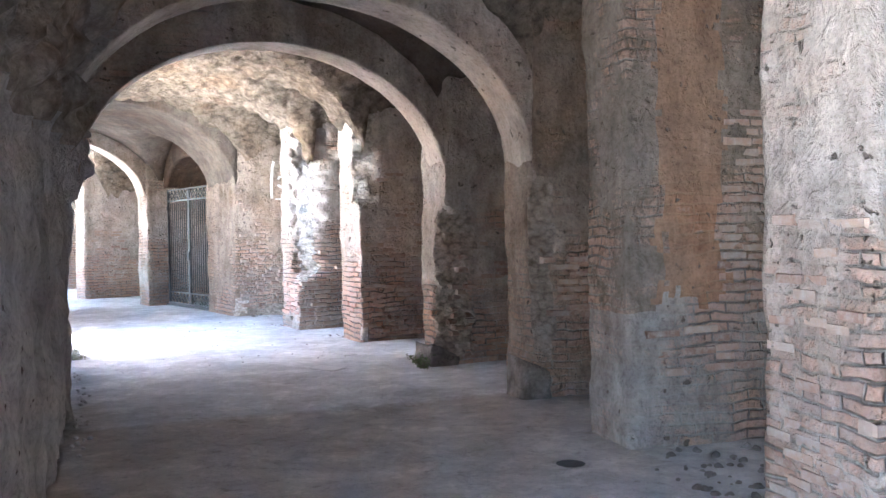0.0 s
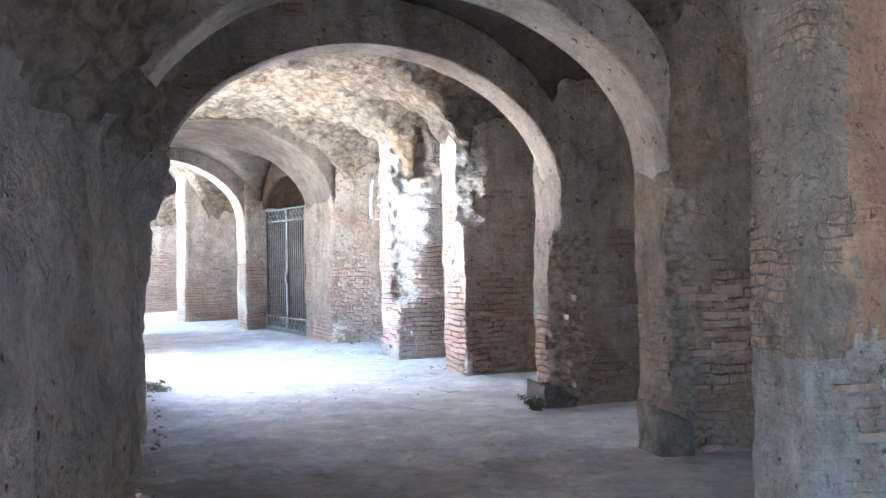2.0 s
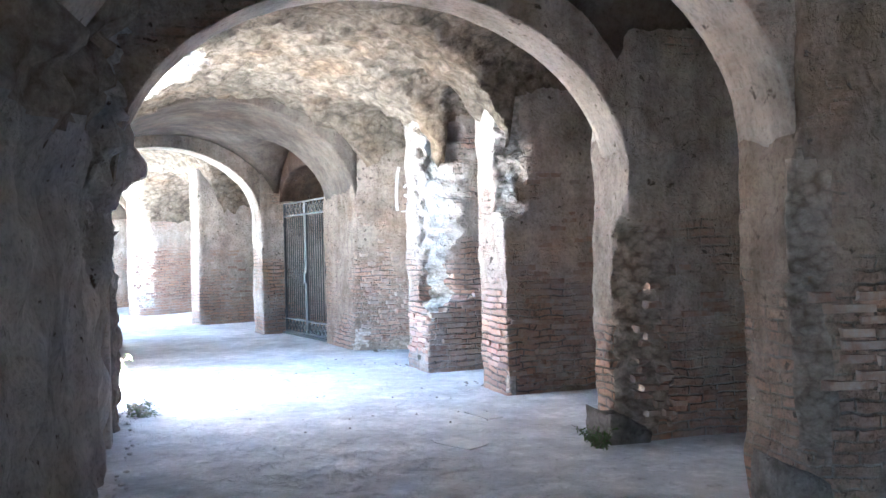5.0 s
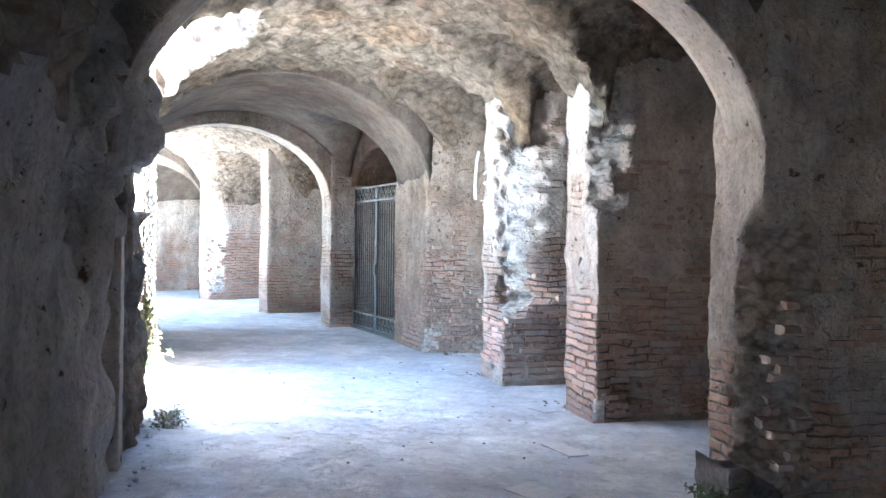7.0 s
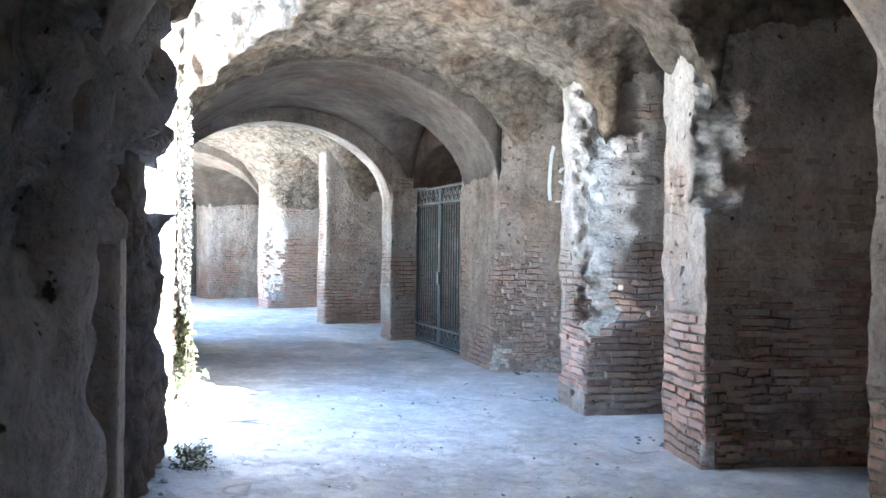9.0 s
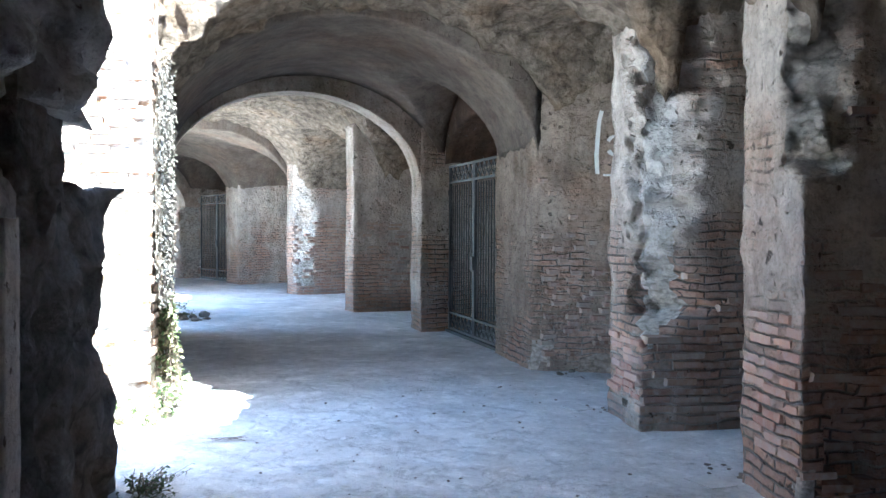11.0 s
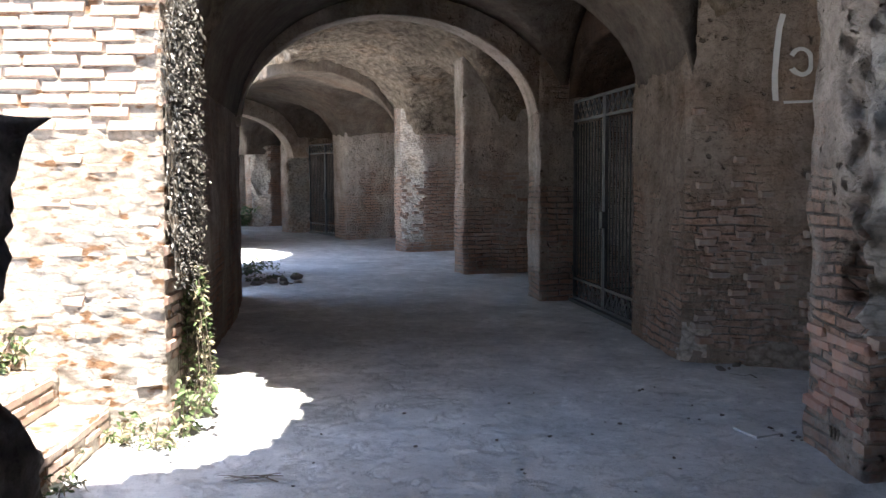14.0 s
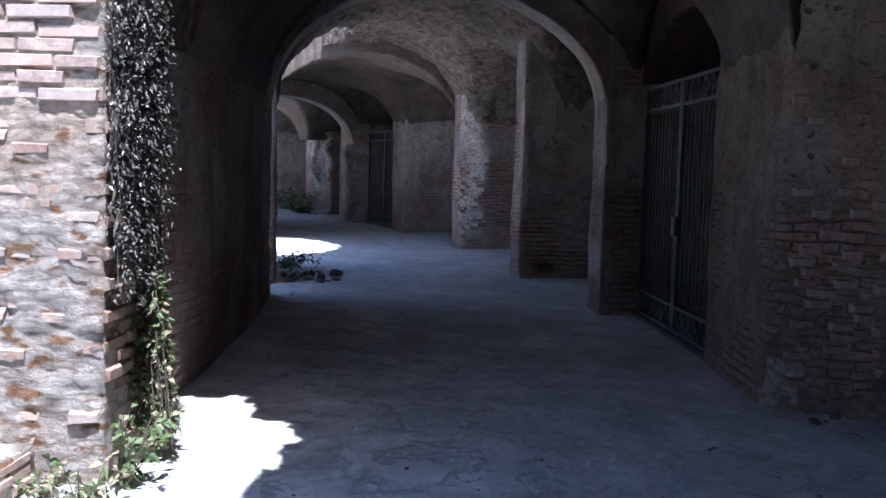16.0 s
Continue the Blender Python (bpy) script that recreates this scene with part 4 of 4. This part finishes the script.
bm = bmesh.new()
bmesh.ops.create_circle(bm, cap_ends=True, segments=20, radius=0.09)
me = bpy.data.meshes.new("drain_cover")
bm.to_mesh(me)
bm.free()
me.materials.append(IRON)
drain = tagged(new("drain_cover", me), "small dark round cover in the floor", "drain cover")
drain.matrix_world = frame_at(5.73, 0.44, floor_z(at(5.73, 0.44)) + 0.007)


def sticks(name, s, d, count, length, spread, seed, label, turn):
    dice = random.Random(seed)
    bundle = thing(name, frame_at(s, d, floor_z(at(s, d)), turn), label, "branch")
    for _ in range(count):
        x, y, a, ln = dice.uniform(-spread, spread), dice.uniform(-spread, spread) * 0.35, dice.uniform(-0.35, 0.35), length * dice.uniform(0.5, 1.0)
        path = [Vector((x + ln * (q - 0.5) * math.cos(a), y + ln * (q - 0.5) * math.sin(a) + dice.uniform(-0.02, 0.02), 0.012 + dice.uniform(0, 0.02))) for q in (0, 0.25, 0.5, 0.75, 1)]
        part("stick", stem_mesh("stick", [path], 0.009, TWIG), bundle)


sticks("fallen_twig", 14.55, 3.03, 5, 0.34, 0.05, 1, "dark dry twig lying on the floor", math.pi / 2)
sticks("stick_pile", 17.2, -1.0, 14, 0.7, 0.3, 2, "pile of dry sticks at the foot of the wall", math.pi / 2)
sticks("fallen_twig", 16.75, -0.35, 1, 0.25, 0.02, 3, "thin dry twig lying on the floor", 0.9)


# ---- marks scratched and painted on the plaster of the pier beside the gate ----
def stroke(name, pts, width, label):
    wall_push = SKIN["wall_pier_11"]
    verts, faces = [], []
    for i, (d, z) in enumerate(pts):
        a = Vector(pts[min(i + 1, len(pts) - 1)]) - Vector(pts[max(i - 1, 0)])
        nx, nz = -a.y / a.length * width / 2, a.x / a.length * width / 2
        for k in (1, -1):
            p = wall_push(17.3, d + nx * k, z + nz * k)
            b = START + 17.3 / RADIUS
            out = Vector((math.sin(b), -math.cos(b), 0))
            verts += [p + out * 0.012, p - out * 0.02]
    for i in range(len(pts) - 1):
        k = i * 4
        faces += [(k, k + 2, k + 6, k + 4), (k + 1, k, k + 4, k + 5), (k + 2, k + 3, k + 7, k + 6)]
    me = bpy.data.meshes.new(name)
    me.from_pydata(verts, [], faces)
    me.materials.append(CHALK)
    tagged(new(name, me), label, "plaster mark")


stroke("plaster_ring", [(-0.88 + 0.07 * math.cos(q), 2.42 + 0.10 * math.sin(q)) for q in [math.radians(20 + 16 * i) for i in range(20)]], 0.03, "pale raised ring of plaster on the wall")
stroke("plaster_strip", [(-0.72, 2.1), (-0.725, 2.3), (-0.715, 2.5), (-0.73, 2.68), (-0.75, 2.78)], 0.035, "pale upright strip of plaster on the wall")

stroke("plaster_outline", [(-1.08, 2.92), (-1.10, 2.78), (-1.13, 2.65), (-1.10, 2.58), (-1.05, 2.53), (-1.05, 2.42), (-1.09, 2.32), (-1.11, 2.24), (-1.09, 2.13), (-0.95, 2.10), (-0.77, 2.10)], 0.022, "thin pale curling outline of plaster on the wall")

# ---- brick courses, told apart, where the facing is bare ----
W = bpy.data.objects
jamb = W["wall_outer_6"]
brickwork(jamb, "near", 3.66, 5.3, 1.80, 3.0, 15.4, 1.0, 0.014, 0.0, 0.073, 0.28, PALE_BRICKS)
brickwork(jamb, "near", 3.66, 5.3, 0.05, 1.80, 15.4, 0.62, -0.008, 0.4, 0.06, 0.15, STUB_BRICKS, 0.018)
brickwork(jamb, "in", 15.42, 16.05, 0.05, 2.9, 3.64, 0.75, 0.014, 0.4, 0.073, 0.26, CLAY_BRICKS, 0.012)
brickwork(W["wall_outer_7"], "in", 16.1, 17.4, 0.05, 1.9, 3.86, 0.6, 0.012, 0.7, 0.07, 0.26)
brickwork(step_low, "in", 14.27, 15.4, 0.0, 0.18, 3.98, 0.9, 0.008, 0.2, 0.058, 0.19, PALE_BRICKS)
brickwork(step_low, "near", 3.99, 4.3, 0.0, 0.17, 14.25, 1.0, 0.02, 0.0, 0.06, 0.24)
brickwork(step_high, "in", 14.27, 15.4, 0.19, 0.40, 4.28, 0.9, 0.008, 0.2, 0.064, 0.2, PALE_BRICKS)
pier = {s: W["wall_pier_%d" % (n + 1)] for n, (s, _, _) in enumerate(FINS)}
brickwork(pier[12.35], "in", 12.38, 13.05, 0.25, 1.1, -0.22, 0.9, 0.007, 0.3, wander=0.004, kinds=RED_BRICKS)
brickwork(pier[12.35], "near", -1.9, -0.24, 0.5, 1.35, 12.35, 0.62, 0.01, 0.7)
brickwork(pier[14.4], "in", 14.42, 15.08, 0.22, 0.76, -0.08, 0.97, 0.016, 0.1, kinds=RED_BRICKS, wander=0.014)
brickwork(pier[14.4], "near", -1.5, -0.1, 0.05, 0.76, 14.4, 0.8, 0.012, 0.4)
brickwork(pier[17.3], "near", -1.6, -0.12, 0.15, 1.15, 17.3, 0.55, 0.008, 0.8)
brickwork(pier[5.93], "near", -1.7, -0.80, 1.0, 2.32, 5.93, 0.92, 0.005, 0.3, 0.066, 0.2)
brickwork(pier[5.93], "near", -1.7, -0.2, 0.45, 1.0, 5.93, 0.35, 0.006, 0.9)
brickwork(pier[3.67], "in", 3.7, 4.38, 0.1, 1.5, 0.0, 0.62, 0.006, 0.9, 0.066, 0.2)
brickwork(pier[3.67], "near", -0.6, -0.02, 0.1, 1.3, 3.67, 0.8, 0.012, 0.4)
brickwork(pier[7.8], "near", -0.95, -0.4, 0.7, 1.4, 7.8, 0.7, 0.01, 0.6)
brickwork(pier[10.03], "near", -1.6, -0.75, 0.5, 1.5, 10.03, 0.2, 0.006, 0.8)
brickwork(pier[28.9], "near", -1.4, -0.05, 0.3, 1.7, 28.9, 0.5, 0.014, 0.8)
brickwork(pier[28.9], "in", 28.95, 29.5, 0.2, 1.6, 0.1, 0.7, 0.014, 0.6)
brickwork(pier[12.35], "near", -1.9, -0.3, 1.35, 2.3, 12.35, 0.3, 0.004, 0.8, 0.066, 0.22)
brickwork(pier[12.35], "near", -1.9, -0.24, 0.06, 0.5, 12.35, 0.35, 0.004, 0.8, 0.066, 0.22)
brickwork(pier[14.4], "near", -1.5, -0.4, 0.76, 1.7, 14.4, 0.35, 0.004, 0.8, 0.066, 0.22)
brickwork(pier[17.3], "near", -1.8, -0.12, 1.15, 2.1, 17.3, 0.22, 0.004, 0.8, 0.066, 0.22)
brickwork(pier[10.03], "near", -1.6, -0.45, 0.15, 1.6, 10.03, 0.25, 0.003, 0.9, 0.066, 0.2)
brickwork(pier[24.3], "near", -1.6, 0.3, 0.3, 1.7, 24.3, 0.3, 0.006, 0.9, 0.07, 0.24)

# unreadable number on the plastered foot of a pier
foot_push = SKIN[pier[14.4].name]
ink = []
for n in range(3):
    for k in range(2):
        ink.append(((0.045 * n + 0.012 * k, 0.0, 0.02 * k), (0.006, 0.006, 0.022 - 0.006 * k), 0.15 * (n - 1)))
number = tagged(new("painted_number", boxes("painted_number", ink, TWIG)), "small faded dark number painted on a plastered pier foot", "painted mark")
number.matrix_world = Matrix.Translation(foot_push(14.68, -0.08, 0.14)) @ frame_at(14.68, 0, 0).to_3x3().to_4x4()
